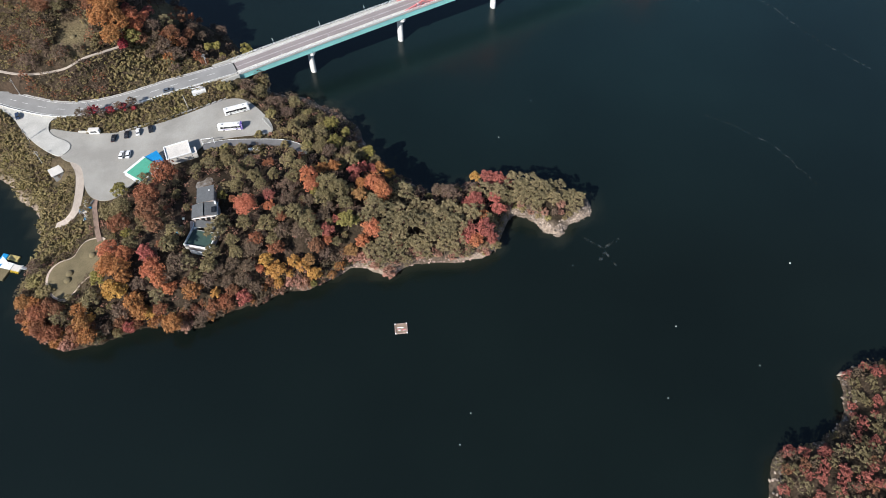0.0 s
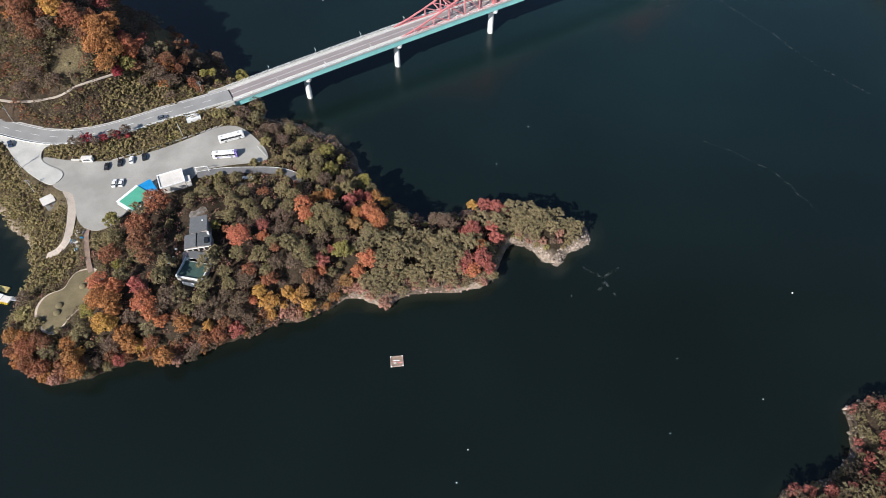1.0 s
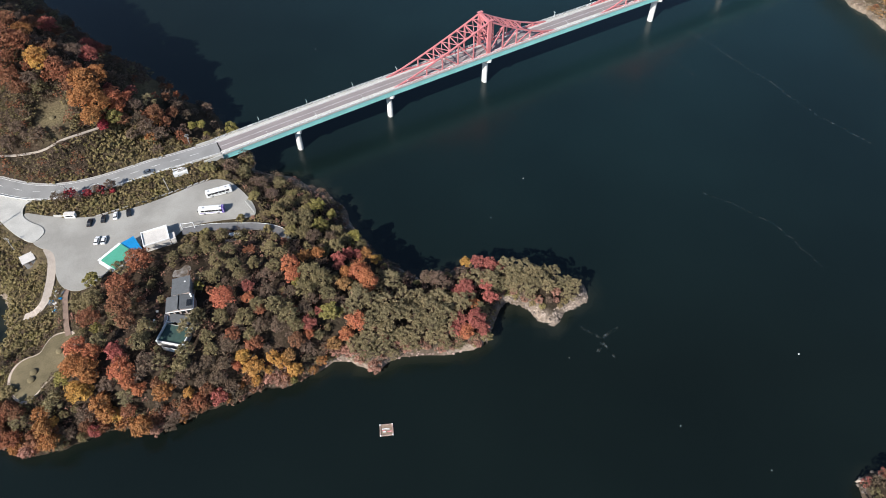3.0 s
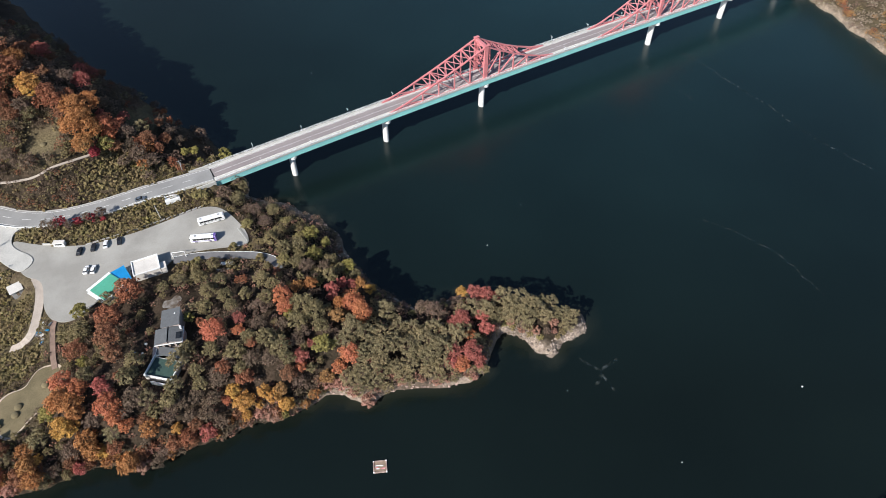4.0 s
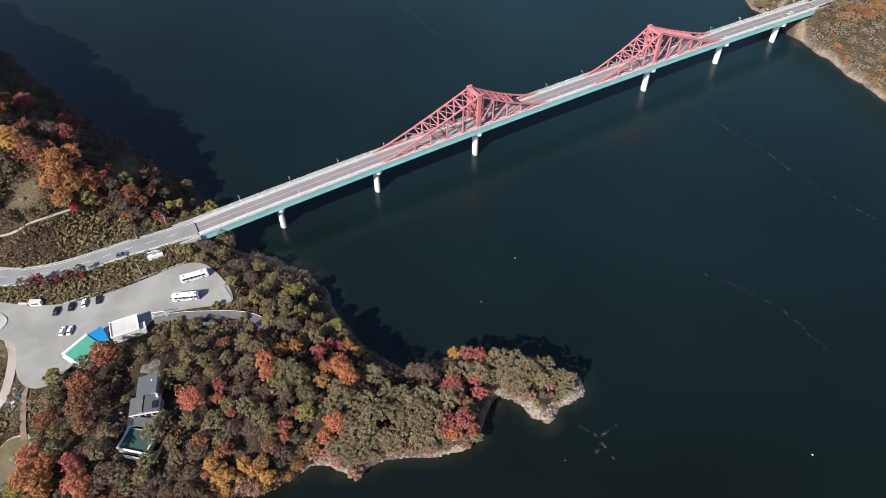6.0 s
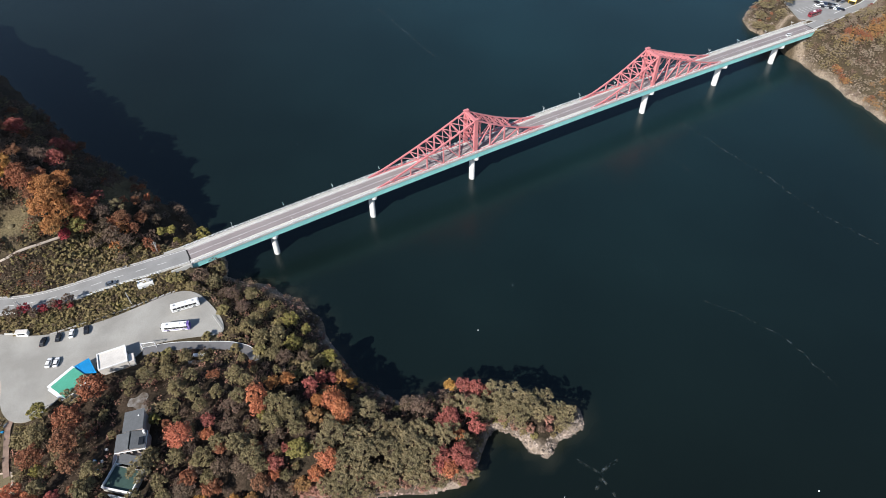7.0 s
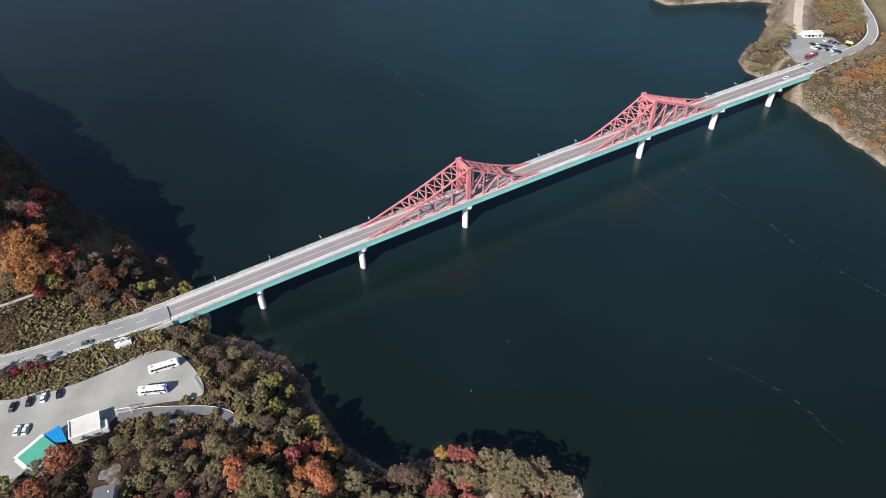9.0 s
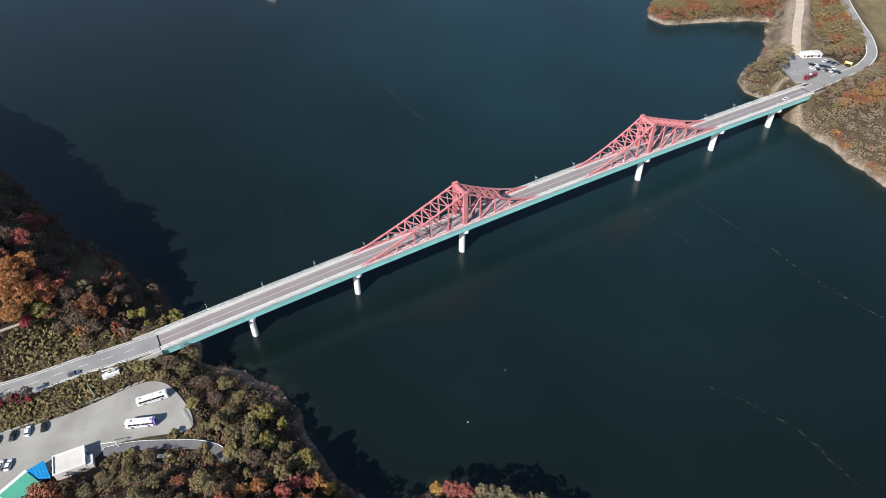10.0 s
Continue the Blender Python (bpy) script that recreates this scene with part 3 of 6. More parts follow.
paved("lawn_rim", prism(bmesh.new(), [(-145 + (x + 145) * 1.1, 145 + (y - 145) * 1.06) for x, y in LAWN], 11.6, 12.40), DIRT, "pale bare earth rim round the burial lawn", "ground")
paved("lawn", prism(bmesh.new(), LAWN, 11.9, 12.45), GRASS, "dry olive burial lawn among the trees", "lawn")
paved("yard", prism(bmesh.new(), softened([(-105, 185.8), (-102.5, 185.6), (-101, 188.6), (-97.9, 187.2), (-98.8, 184), (-96, 180.5), (-99.5, 179.6), (-102.6, 182.4), (-104.9, 181.8)]), 15.6, 16.06), mat("yard_gravel", (0.25, 0.235, 0.22), 0.95, other=(0.10, 0.075, 0.055), scale=2.2, fine=12, bump=0.04), "small grey gravel yard beside the house", "yard")
paved("far_road", ribbon(bmesh.new(), FAR_ROAD, 3.7, -3.7), ASPHALT, "grey two-lane road curving uphill", "road")
for side in (3.2, -3.2):
    paved("far_road_line", ribbon(bmesh.new(), FAR_ROAD, side + 0.25, side - 0.25, 0.04, 0.02), LINE, "white edge line on the curving road", "road line")
paved("far_parking_lot", prism(bmesh.new(), FAR_LOT, 17.2, 17.95), ASPHALT, "grey asphalt car park by the bridge end", "car park")
paved("dirt_track", ribbon(bmesh.new(), TRACK, 3.0, -3.0, 0.0), DIRT, "wide bare dirt track up the slope", "track")

# ---- the bridge ----
BO, BU, BN = Vector((-68.5, 273.2, 0)), Vector((0.8694, 0.4941, 0)), Vector((-0.4941, 0.8694, 0))
MID, HALF, CENTRE = 168.0, 5.7, 2.5
BRIDGE = Matrix(((BU.x, BN.x, 0, BO.x + BN.x * CENTRE), (BU.y, BN.y, 0, BO.y + BN.y * CENTRE), (0, 0, 1, 0), (0, 0, 0, 1)))
S0, S1 = -36.5, 372.5
PIERS = (1.5, 52.6, 111.4, 231.6, 291.4, 343.0)


def deck_z(s):
    return 17.4 + 3.2 * (1 - ((s - MID) / 204.5) ** 2)


def span(bm, s0, s1, profile, step=6.0):
    """A profile of (w, z over the deck) drawn along the bridge."""
    k = max(1, int((s1 - s0) / step))
    rows = []
    for i in range(k + 1):
        s = s0 + (s1 - s0) * i / k
        rows.append([bm.verts.new((s, w, deck_z(s) + z)) for w, z in profile])
    m = len(profile)
    for a, b in zip(rows, rows[1:]):
        for i in range(m):
            bm.faces.new((a[i], a[(i + 1) % m], b[(i + 1) % m], b[i]))
    bm.faces.new(rows[0][::-1]), bm.faces.new(rows[-1])
    bmesh.ops.recalc_face_normals(bm, faces=bm.faces[:])
    return bm


def rect(w0, w1, z0, z1):
    return [(w0, z0), (w1, z0), (w1, z1), (w0, z1)]


bridge = thing("bridge", BRIDGE, "long road bridge with teal girders, red steel trusses and white piers", "bridge")
part("deck_slab", span(bmesh.new(), S0, S1, rect(-HALF, HALF, -0.35, -0.06)), CONCRETE_GREY, bridge)
part("carriageway", span(bmesh.new(), S0 + 0.6, S1 - 0.6, rect(-3.6, 3.6, -0.05, 0.0)), DECK_ASPHALT, bridge, "grey asphalt carriageway")
for e in (-1, 1):
    part("walkway", span(bmesh.new(), S0, S1, rect(*sorted((e * 4.0, e * HALF)), -0.055, 0.16)), CONCRETE, bridge, "pale concrete walkway")
    part("barrier", span(bmesh.new(), S0, S1, rect(*sorted((e * 3.75, e * 3.98)), -0.055, 0.55)), PIER, bridge, "white concrete kerb barrier")
    part("edge_line", span(bmesh.new(), S0 + 1, S1 - 1, rect(*sorted((e * 3.2, e * 3.35)), 0.004, 0.02)), LINE, bridge)
part("centre_line", span(bmesh.new(), S0 + 1, S1 - 1, rect(-0.08, 0.08, 0.004, 0.02)), LINE, bridge)
for s in (S0 + 0.3, S1 - 0.3):
    part("expansion_joint", span(bmesh.new(), s - 0.3, s + 0.3, rect(-3.7, 3.7, -0.05, 0.012)), RUBBER, bridge, "dark expansion joint")
joints = [S0] + list(PIERS) + [S1]
for s0, s1 in zip(joints, joints[1:]):
    for e in (-1, 1):
        part("girder", span(bmesh.new(), s0 + 0.06, s1 - 0.06, [(e * 5.2, -0.36), (e * 5.55, -0.36), (e * 5.5, -3.5), (e * 4.2, -3.5), (e * 4.2, -3.3), (e * 5.2, -3.2)]), TEAL, bridge, "teal painted steel girder")
    part("soffit", span(bmesh.new(), s0 + 0.06, s1 - 0.06, rect(-4.15, 4.15, -3.4, -3.2)), TEAL, bridge, "teal underside plate")
for e in (-1, 1):
    for s0, s1 in zip(joints, joints[1:]):
        part("fascia", span(bmesh.new(), s0, s1, rect(*sorted((e * 5.72, e * 5.86)), -0.5, 0.22)), CONCRETE, bridge, "pale edge beam")
        bm = bmesh.new()
        for h in (0.55, 0.85, 1.2):
            span(bm, s0, s1, rect(e * 5.75 - 0.04, e * 5.75 + 0.04, h, h + 0.08))
        s = s0 + 1.0
        while s < s1:
            box(bm, s - 0.05, s + 0.05, e * 5.75 - 0.06, e * 5.75 + 0.06, deck_z(s) + 0.3, deck_z(s) + 1.25)
            s += 2.0
        part("railing", bm, RAIL, bridge, "white metal railing")


def pier_mesh(h):
    """Stadium column with a flared cap."""
    bm = bmesh.new()
    ring = lambda a, b, z: [bm.verts.new((a * math.cos(t), b * math.sin(t), z)) for t in [2 * math.pi * i / 20 for i in range(20)]]
    rows = [ring(1.4, 1.85, -4), ring(1.4, 1.85, h - 4.0), ring(1.5, 2.2, h - 3.4), ring(2.25, 5.0, h - 1.7), ring(2.3, 5.3, h - 1.4), ring(2.3, 5.3, h)]
    for a, b in zip(rows, rows[1:]):
        for i in range(20):
            bm.faces.new((a[i], a[(i + 1) % 20], b[(i + 1) % 20], b[i]))
    bm.faces.new(rows[-1])
    for s in (-1, 1):
        for w in (-3.2, 0, 3.2):
            box(bm, s * 0.7 - 0.35, s * 0.7 + 0.35, w - 0.35, w + 0.35, h, h + 0.26)
    return bm


for s in PIERS:
    part("pier", pier_mesh(deck_z(s) - 3.75), PIER, bridge, "white concrete pier", smooth=False).location = (s, -0.6, 0)
for s, e in ((S0, -1), (S1, 1)):
    bm = box(bmesh.new(), min(s, s + e * 3.5), max(s, s + e * 3.5), -6.3, 6.3, 6, deck_z(s) - 0.36, 0.1)
    box(bm, min(s, s + e * 9), max(s, s + e * 9), -6.6, -6.0, 8, deck_z(s) + 0.5, 0.05)
    box(bm, min(s, s + e * 9), max(s, s + e * 9), 6.0, 6.6, 8, deck_z(s) + 0.5, 0.05)
    part("abutment", bm, CONCRETE, bridge, "pale concrete abutment with wing walls")

TW = 4.75      # the truss planes, off the middle
RISE = 19.0


def chord_h(o, length):
    return max(RISE * max(0.0, 1 - o / length) ** (1.2 if length > 50 else 1.4), 0.0)


for tower, west, east in ((110.3, 56.0, 44.0), (230.3, 44.6, 55.0)):
    base = deck_z(tower)
    at = lambda s, w, h: Vector((s, w, deck_z(s) + 0.2 + h))
    for e in (-1, 1):
        bm = bmesh.new()
        box(bm, tower - 1.15, tower + 1.15, e * TW - 0.55, e * TW + 0.55, base - 0.05, base + RISE + 0.5, 0.12)
        part("tower_leg", bm, REDSTEEL, bridge, "red box-section tower leg")
        part("tower_cap", box(bmesh.new(), tower - 1.5, tower + 1.5, e * TW - 0.8, e * TW + 0.8, base + RISE + 0.52, base + RISE + 0.9, 0.08), REDSTEEL, bridge)
    part("portal_beam", box(bmesh.new(), tower - 0.8, tower + 0.8, -TW + 0.56, TW - 0.56, base + RISE - 1.2, base + RISE + 0.3, 0.08), REDSTEEL, bridge)
    for h0, h1 in ((6.2, 11.8), (11.8, 17.4)):
        for a, c in ((-1, 1), (1, -1)):
            part("tower_brace", beam(bmesh.new(), (tower, a * (TW - 0.5), base + h0), (tower, c * (TW - 0.5), base + h1), 0.55), REDSTEEL, bridge)
        part("tower_brace", beam(bmesh.new(), (tower, -TW + 0.5, base + h0), (tower, TW - 0.5, base + h0), 0.7), REDSTEEL, bridge)
    for sign, length in ((-1, west), (1, east)):
        k = 6 if length > 50 else 5
        step = length / k
        nodes = [(tower + sign * step * i, chord_h(step * i, length)) for i in range(k + 1)]
        for e in (-1, 1):
            w = e * TW
            for i in range(k):
                (sa, ha), (sb, hb) = nodes[i], nodes[i + 1]
                part("top_chord", beam(bmesh.new(), at(sa, w, ha), at(sb, w, hb), 0.65, 0.7), REDSTEEL, bridge)
                if 0 < i and ha > 0.8:
                    part("hanger", beam(bmesh.new(), at(sa, w, 0), at(sa, w, ha), 0.55), REDSTEEL, bridge)
                if hb > 0.8 and i < k - 1:
                    part("diagonal", beam(bmesh.new(), at(sa, w, 0.1), at(sb, w, hb - 0.2), 0.45), REDSTEEL, bridge)
            part("bottom_chord", span(bmesh.new(), min(tower, tower + sign * length), max(tower, tower + sign * length), rect(w - 0.35, w + 0.35, 0.1, 0.5)), REDSTEEL, bridge)
        bays = []
        for (sa, ha), (sb, hb) in zip(nodes, nodes[1:]):
            bays += [(sa, ha), ((sa + sb) / 2, (ha + hb) / 2)]
        for (sp, hp), (sa, ha) in zip(bays, bays[1:]):
            if ha > 6.3:
                part("cross_beam", beam(bmesh.new(), at(sa, -TW, ha), at(sa, TW, ha), 0.42), REDSTEEL, bridge)
                for e in (-1, 1):
                    part("lateral_brace", beam(bmesh.new(), at(sp, e * TW, hp), at(sa, -e * TW, ha), 0.27), REDSTEEL, bridge)

# lamps on both edges of the bridge
def bridge_lamp():
    lamp = thing("street_lamp", BRIDGE @ pose(-12, HALF + 0.25, deck_z(-12)), "white double-armed street lamp on the bridge edge", "street lamp", "bridge lamps")
    part("pole", tube(bmesh.new(), (0, 0, 0.1), (0, 0, 3.0), 0.06, 0.05), RAIL, lamp)
    for e in (-1, 1):
        part("arm", tube(bmesh.new(), (0, 0, 2.8), (0, e * 0.7, 3.2), 0.05, 0.05, 6), RAIL, lamp)
        part("lamp_head", boxed(-0.13, 0.13, e * 0.7 - 0.16, e * 0.7 + 0.16, 3.1, 3.3, bevel=0.05), WHITE, lamp)
    return lamp


first_lamp = bridge_lamp()
first_lamp.matrix_basis = BRIDGE @ pose(-14, HALF + 0.25, deck_z(-14))
for i in range(16):
    s = -14 + 25.0 * i
    for e in (1, -1):
        if (i or e < 0) and not (e < 0 and (96 < s < 124 or 218 < s < 242)):
            copy_thing(first_lamp, BRIDGE @ pose(s, e * (HALF + 0.25), deck_z(s)))

# ---- trees ----
def crown_mesh(name, kind, r, h, low, seed, lobes=26, tufts=30, leaf=0.55):
    """A crown of lobes, each a cluster of small leaf tufts."""
    rnd = np.random.default_rng(seed)
    verts, faces = [], []
    long = 1.7 if kind in ("bare", "tan") else 1.5 if kind == "pine" else 1.0
    for k in range(lobes):
        a = 2.39996 * k + rnd.uniform(-0.4, 0.4)
        u = 1 - 1.55 * (k + 0.5) / lobes
        ring = math.sqrt(max(0.0, 1 - u * u))
        if kind == "pine":
            # uneven flat pads of needles at several levels
            f = rnd.uniform(0.55, 1.18)
            c = np.array([math.cos(a) * ring * r * f, math.sin(a) * ring * r * f, low + (h - low) * (0.45 + 0.5 * u * rnd.uniform(0.6, 1.0))])
            lr, flat = r * rnd.uniform(0.13, 0.27), 0.5
        else:
            f = rnd.uniform(0.5, 0.95)
            c = np.array([math.cos(a) * ring * r * f, math.sin(a) * ring * r * f, low + (h - low) * (0.48 + 0.48 * u * f + rnd.uniform(-0.06, 0.06))])
            lr, flat = r * rnd.uniform(0.18, 0.33), 0.85
        for j in range(tufts):
            d = rnd.normal(size=3)
            d /= np.linalg.norm(d) + 1e-6
            d[2] = abs(d[2]) * 0.9 - 0.25
            p = c + d * lr * rnd.uniform(0.65, 1.08) * np.array([1, 1, flat])
            nrm = d * 0.8 + rnd.normal(size=3) * 0.55 + np.array([0, 0, 1.0 if kind == "shrub" else 0.35])
            nrm /= np.linalg.norm(nrm) + 1e-6
            t = d * np.array([1, 1, 0.3]) + rnd.normal(size=3) * 0.35 if kind == "pine" else np.cross(nrm, rnd.normal(size=3))
            t /= np.linalg.norm(t) + 1e-6
            b = np.cross(nrm, t)
            b /= np.linalg.norm(b) + 1e-6
            s = leaf * rnd.uniform(0.6, 1.35)
            i = len(verts)
            lift = nrm * s * 0.35
            wide = 0.34 if kind in ("bare", "tan", "pine") else 0.55
            verts += [p - t * s * 0.6 * long, p + b * s * wide - lift, p + t * s * 0.75 * long, p - b * s * wide - lift]
            faces.append((i, i + 1, i + 2, i + 3))
    me = bpy.data.meshes.new(name)
    me.from_pydata([tuple(v) for v in verts], [], faces)
    me.materials.append(LEAF[kind])
    return me


def trunk_mesh(name, r, h, low, seed):
    rnd = random.Random(seed)
    bm = bmesh.new()
    tube(bm, (0, 0, -0.8), (0, 0, low), 0.24, 0.16, 7)
    tube(bm, (0, 0, low), (rnd.uniform(-0.3, 0.3), rnd.uniform(-0.3, 0.3), h * 0.85), 0.16, 0.05, 6)
    for i in range(6):
        a = i * 1.05 + rnd.uniform(-0.3, 0.3)
        z = low * 0.8 + (h - low) * rnd.uniform(0.0, 0.4)
        tube(bm, (0, 0, z), (math.cos(a) * r * 0.75, math.sin(a) * r * 0.75, z + (h - low) * rnd.uniform(0.2, 0.45)), 0.09, 0.03, 5)
    me = bpy.data.meshes.new(name)
    bm.to_mesh(me)
    bm.free()
    me.materials.append(BARK)
    return me


KINDS = {  # label, radius, height, crown starts at, lobes, tufts, leaf size
    "orange": ("broad oak with bright orange-brown autumn leaves", 3.6, 9.5, 3.0, 40, 30, 0.44),
    "yellow": ("broad tree with golden yellow autumn leaves", 3.4, 9.5, 3.0, 38, 30, 0.44),
    "rust": ("oak with dull rust-brown autumn leaves", 3.4, 9.5, 3.0, 36, 28, 0.44),
    "red": ("maple with deep red autumn leaves", 3.3, 8.5, 2.6, 36, 28, 0.42),
    "flame": ("maple with glowing orange-red autumn leaves", 3.6, 9.5, 2.8, 40, 30, 0.44),
    "crimson": ("small roadside maple with crimson leaves", 1.7, 4.0, 1.0, 16, 26, 0.34),
    "olive": ("leafy tree with grey-olive foliage", 3.4, 9.0, 2.8, 36, 28, 0.42),
    "pine": ("pine with spreading olive-green needle tufts", 3.0, 9.5, 3.2, 30, 30, 0.40),
    "lime": ("tree with yellow-green turning leaves", 3.0, 8.0, 2.4, 26, 32, 0.48),
    "bare": ("nearly bare tree with mauve-brown twigs", 2.9, 7.0, 1.8, 26, 26, 0.34),
    "tan": ("low leafless tan brushwood", 2.9, 6.0, 1.4, 26, 26, 0.34),
    "ochre": ("small oak with ochre-brown autumn leaves", 3.4, 9.0, 2.8, 36, 28, 0.42),
    "salmon": ("low shrub with pinkish dried leaves", 2.2, 3.4, 0.6, 18, 26, 0.42),
    "shrub": ("low green-brown shrub on the bank", 2.2, 2.6, 0.2, 16, 26, 0.46),
}
STOCK, TREES = {}, []


def plant(kind, x, y, size=1.0, stretch=1.0, sink=0.0):
    """Sets one tree on the ground; alike trees share their meshes."""
    label, r, h, low, lobes, tufts, leaf = KINDS[kind]
    pick = random.randrange(5)
    z = max(ground_z(x, y), 0.3) - sink
    m = pose(x, y, z, random.uniform(-3, 3), random.uniform(-3, 3), random.uniform(0, 360)) @ Matrix.Diagonal((size, size, size * stretch, 1))
    TREES.append((x, y, r * size))
    large = 1.5 if size > 1.15 else 1.0
    key = kind, pick, large
    if key not in STOCK:
        name = "shrub" if kind in ("shrub", "salmon") else "pine_tree" if kind == "pine" else "tree"
        STOCK[key] = (crown_mesh("crown", kind, r, h, low, 100 * pick + len(kind) * 7, int(lobes * large), tufts, leaf / (0.5 + 0.5 * large)), trunk_mesh("trunk", r, h, low, pick * 31 + len(kind)), name)
    crown_me, trunk_me, name = STOCK[key]
    t = new(name)
    t.empty_display_size = 0.5
    t.matrix_basis = m
    tagged(t, label, "shrub" if name == "shrub" else "tree", "bank shrubs" if name == "shrub" else "wood")
    for part_name, me in (("trunk", trunk_me), ("crown", crown_me)):
        o = new(part_name, me)
        o.parent = t
    return t


# ---- the trees that can be told apart: place and reach of the crown ----
WEST_TREES = {
    "rust": [(-160.9, 125.2, 2.9), (-152.8, 124.5, 3.8), (-152.5, 120.1, 4.1), (-150.3, 118.2, 3.4), (-148.9, 126.8, 2.8), (-146.6, 117.5, 3.5), (-144.9, 124.6, 2.7), (-138.7, 118.1, 3.7), (-129.6, 160.6, 4), (-121.1, 174.9, 5.1), (-118.5, 188.2, 5.2), (-118.4, 123.7, 2.2), (-117.8, 164.9, 4.7), (-112.2, 155.2, 3.6), (-108.2, 128, 2.9), (-98.3, 134.6, 2.8), (-89.6, 130.5, 2.8)],
    "pine": [(-144.8, 122.3, 2.5), (-126.6, 186.1, 2.7), (-108.6, 130.6, 2.8), (-96.6, 139.7, 2.5), (-91.8, 151.5, 2.3)],
    "lime": [(-135.4, 179.4, 3.2), (-130.8, 134.9, 2.9), (-125.4, 155.8, 2.2), (-90.4, 173.3, 1.9)],
    "olive": [(-138.2, 169.6, 3.7), (-131.8, 117.6, 2.7), (-131.7, 128.3, 3.9), (-131.1, 169.9, 4.7), (-128.5, 114.8, 3.4), (-124.6, 120.2, 2), (-119.9, 147.4, 3.1), (-104.2, 146.1, 3.3), (-104, 152.3, 3.5), (-94.9, 137.1, 2.5), (-92.4, 194.7, 3.3), (-89.4, 139.8, 3.2), (-88.9, 203.7, 2.9), (-88.3, 144, 3.2)],
    "red": [(-120.9, 122.4, 2.7), (-112.9, 143.8, 2.6), (-111.7, 141.4, 2.8)],
    "flame": [(-128.6, 146.6, 3.9), (-121.1, 142.6, 3.6), (-109.1, 137.2, 4), (-106.6, 134.2, 3.7), (-104.1, 132.6, 2.8)],
    "orange": [(-161.4, 129.4, 3.5), (-156.2, 121.3, 3.7), (-155, 126.9, 3.4), (-136.4, 124.5, 3.2), (-135.1, 120.6, 3.9), (-134.9, 117.6, 4), (-126.2, 138.2, 4.3), (-122.5, 137.4, 4.3), (-121, 135.4, 3.1), (-118.1, 129.1, 3.8), (-116.5, 127, 3.9), (-103.6, 122.8, 4), (-96.1, 132.8, 3.7)],
    "yellow": [(-132.9, 122.6, 2), (-124.5, 131.1, 3.8), (-122.1, 132.3, 2.9), (-113.9, 126.9, 2.9), (-88.5, 134.6, 2.1)],
    "salmon": [(-143.1, 115.8, 3.3), (-99.5, 123.8, 2.9)],
    "bare": [(-162.3, 146.2, 3.3), (-161.9, 133.3, 2.4), (-128.8, 120.8, 2.7), (-123, 126.4, 3.4), (-115.5, 134.1, 2.9), (-103.4, 136.7, 2.8), (-100.6, 139.8, 4.1), (-94.7, 124.5, 2.4), (-92.7, 128, 2.8), (-90.4, 137.1, 3.2)],
    "shrub": [(-161.9, 140.3, 3.5), (-159.4, 140.6, 3.7), (-159.2, 143.6, 2.4), (-154.6, 133.5, 3.1), (-152.5, 133.4, 2.9), (-97.6, 207.4, 2.4)],
}
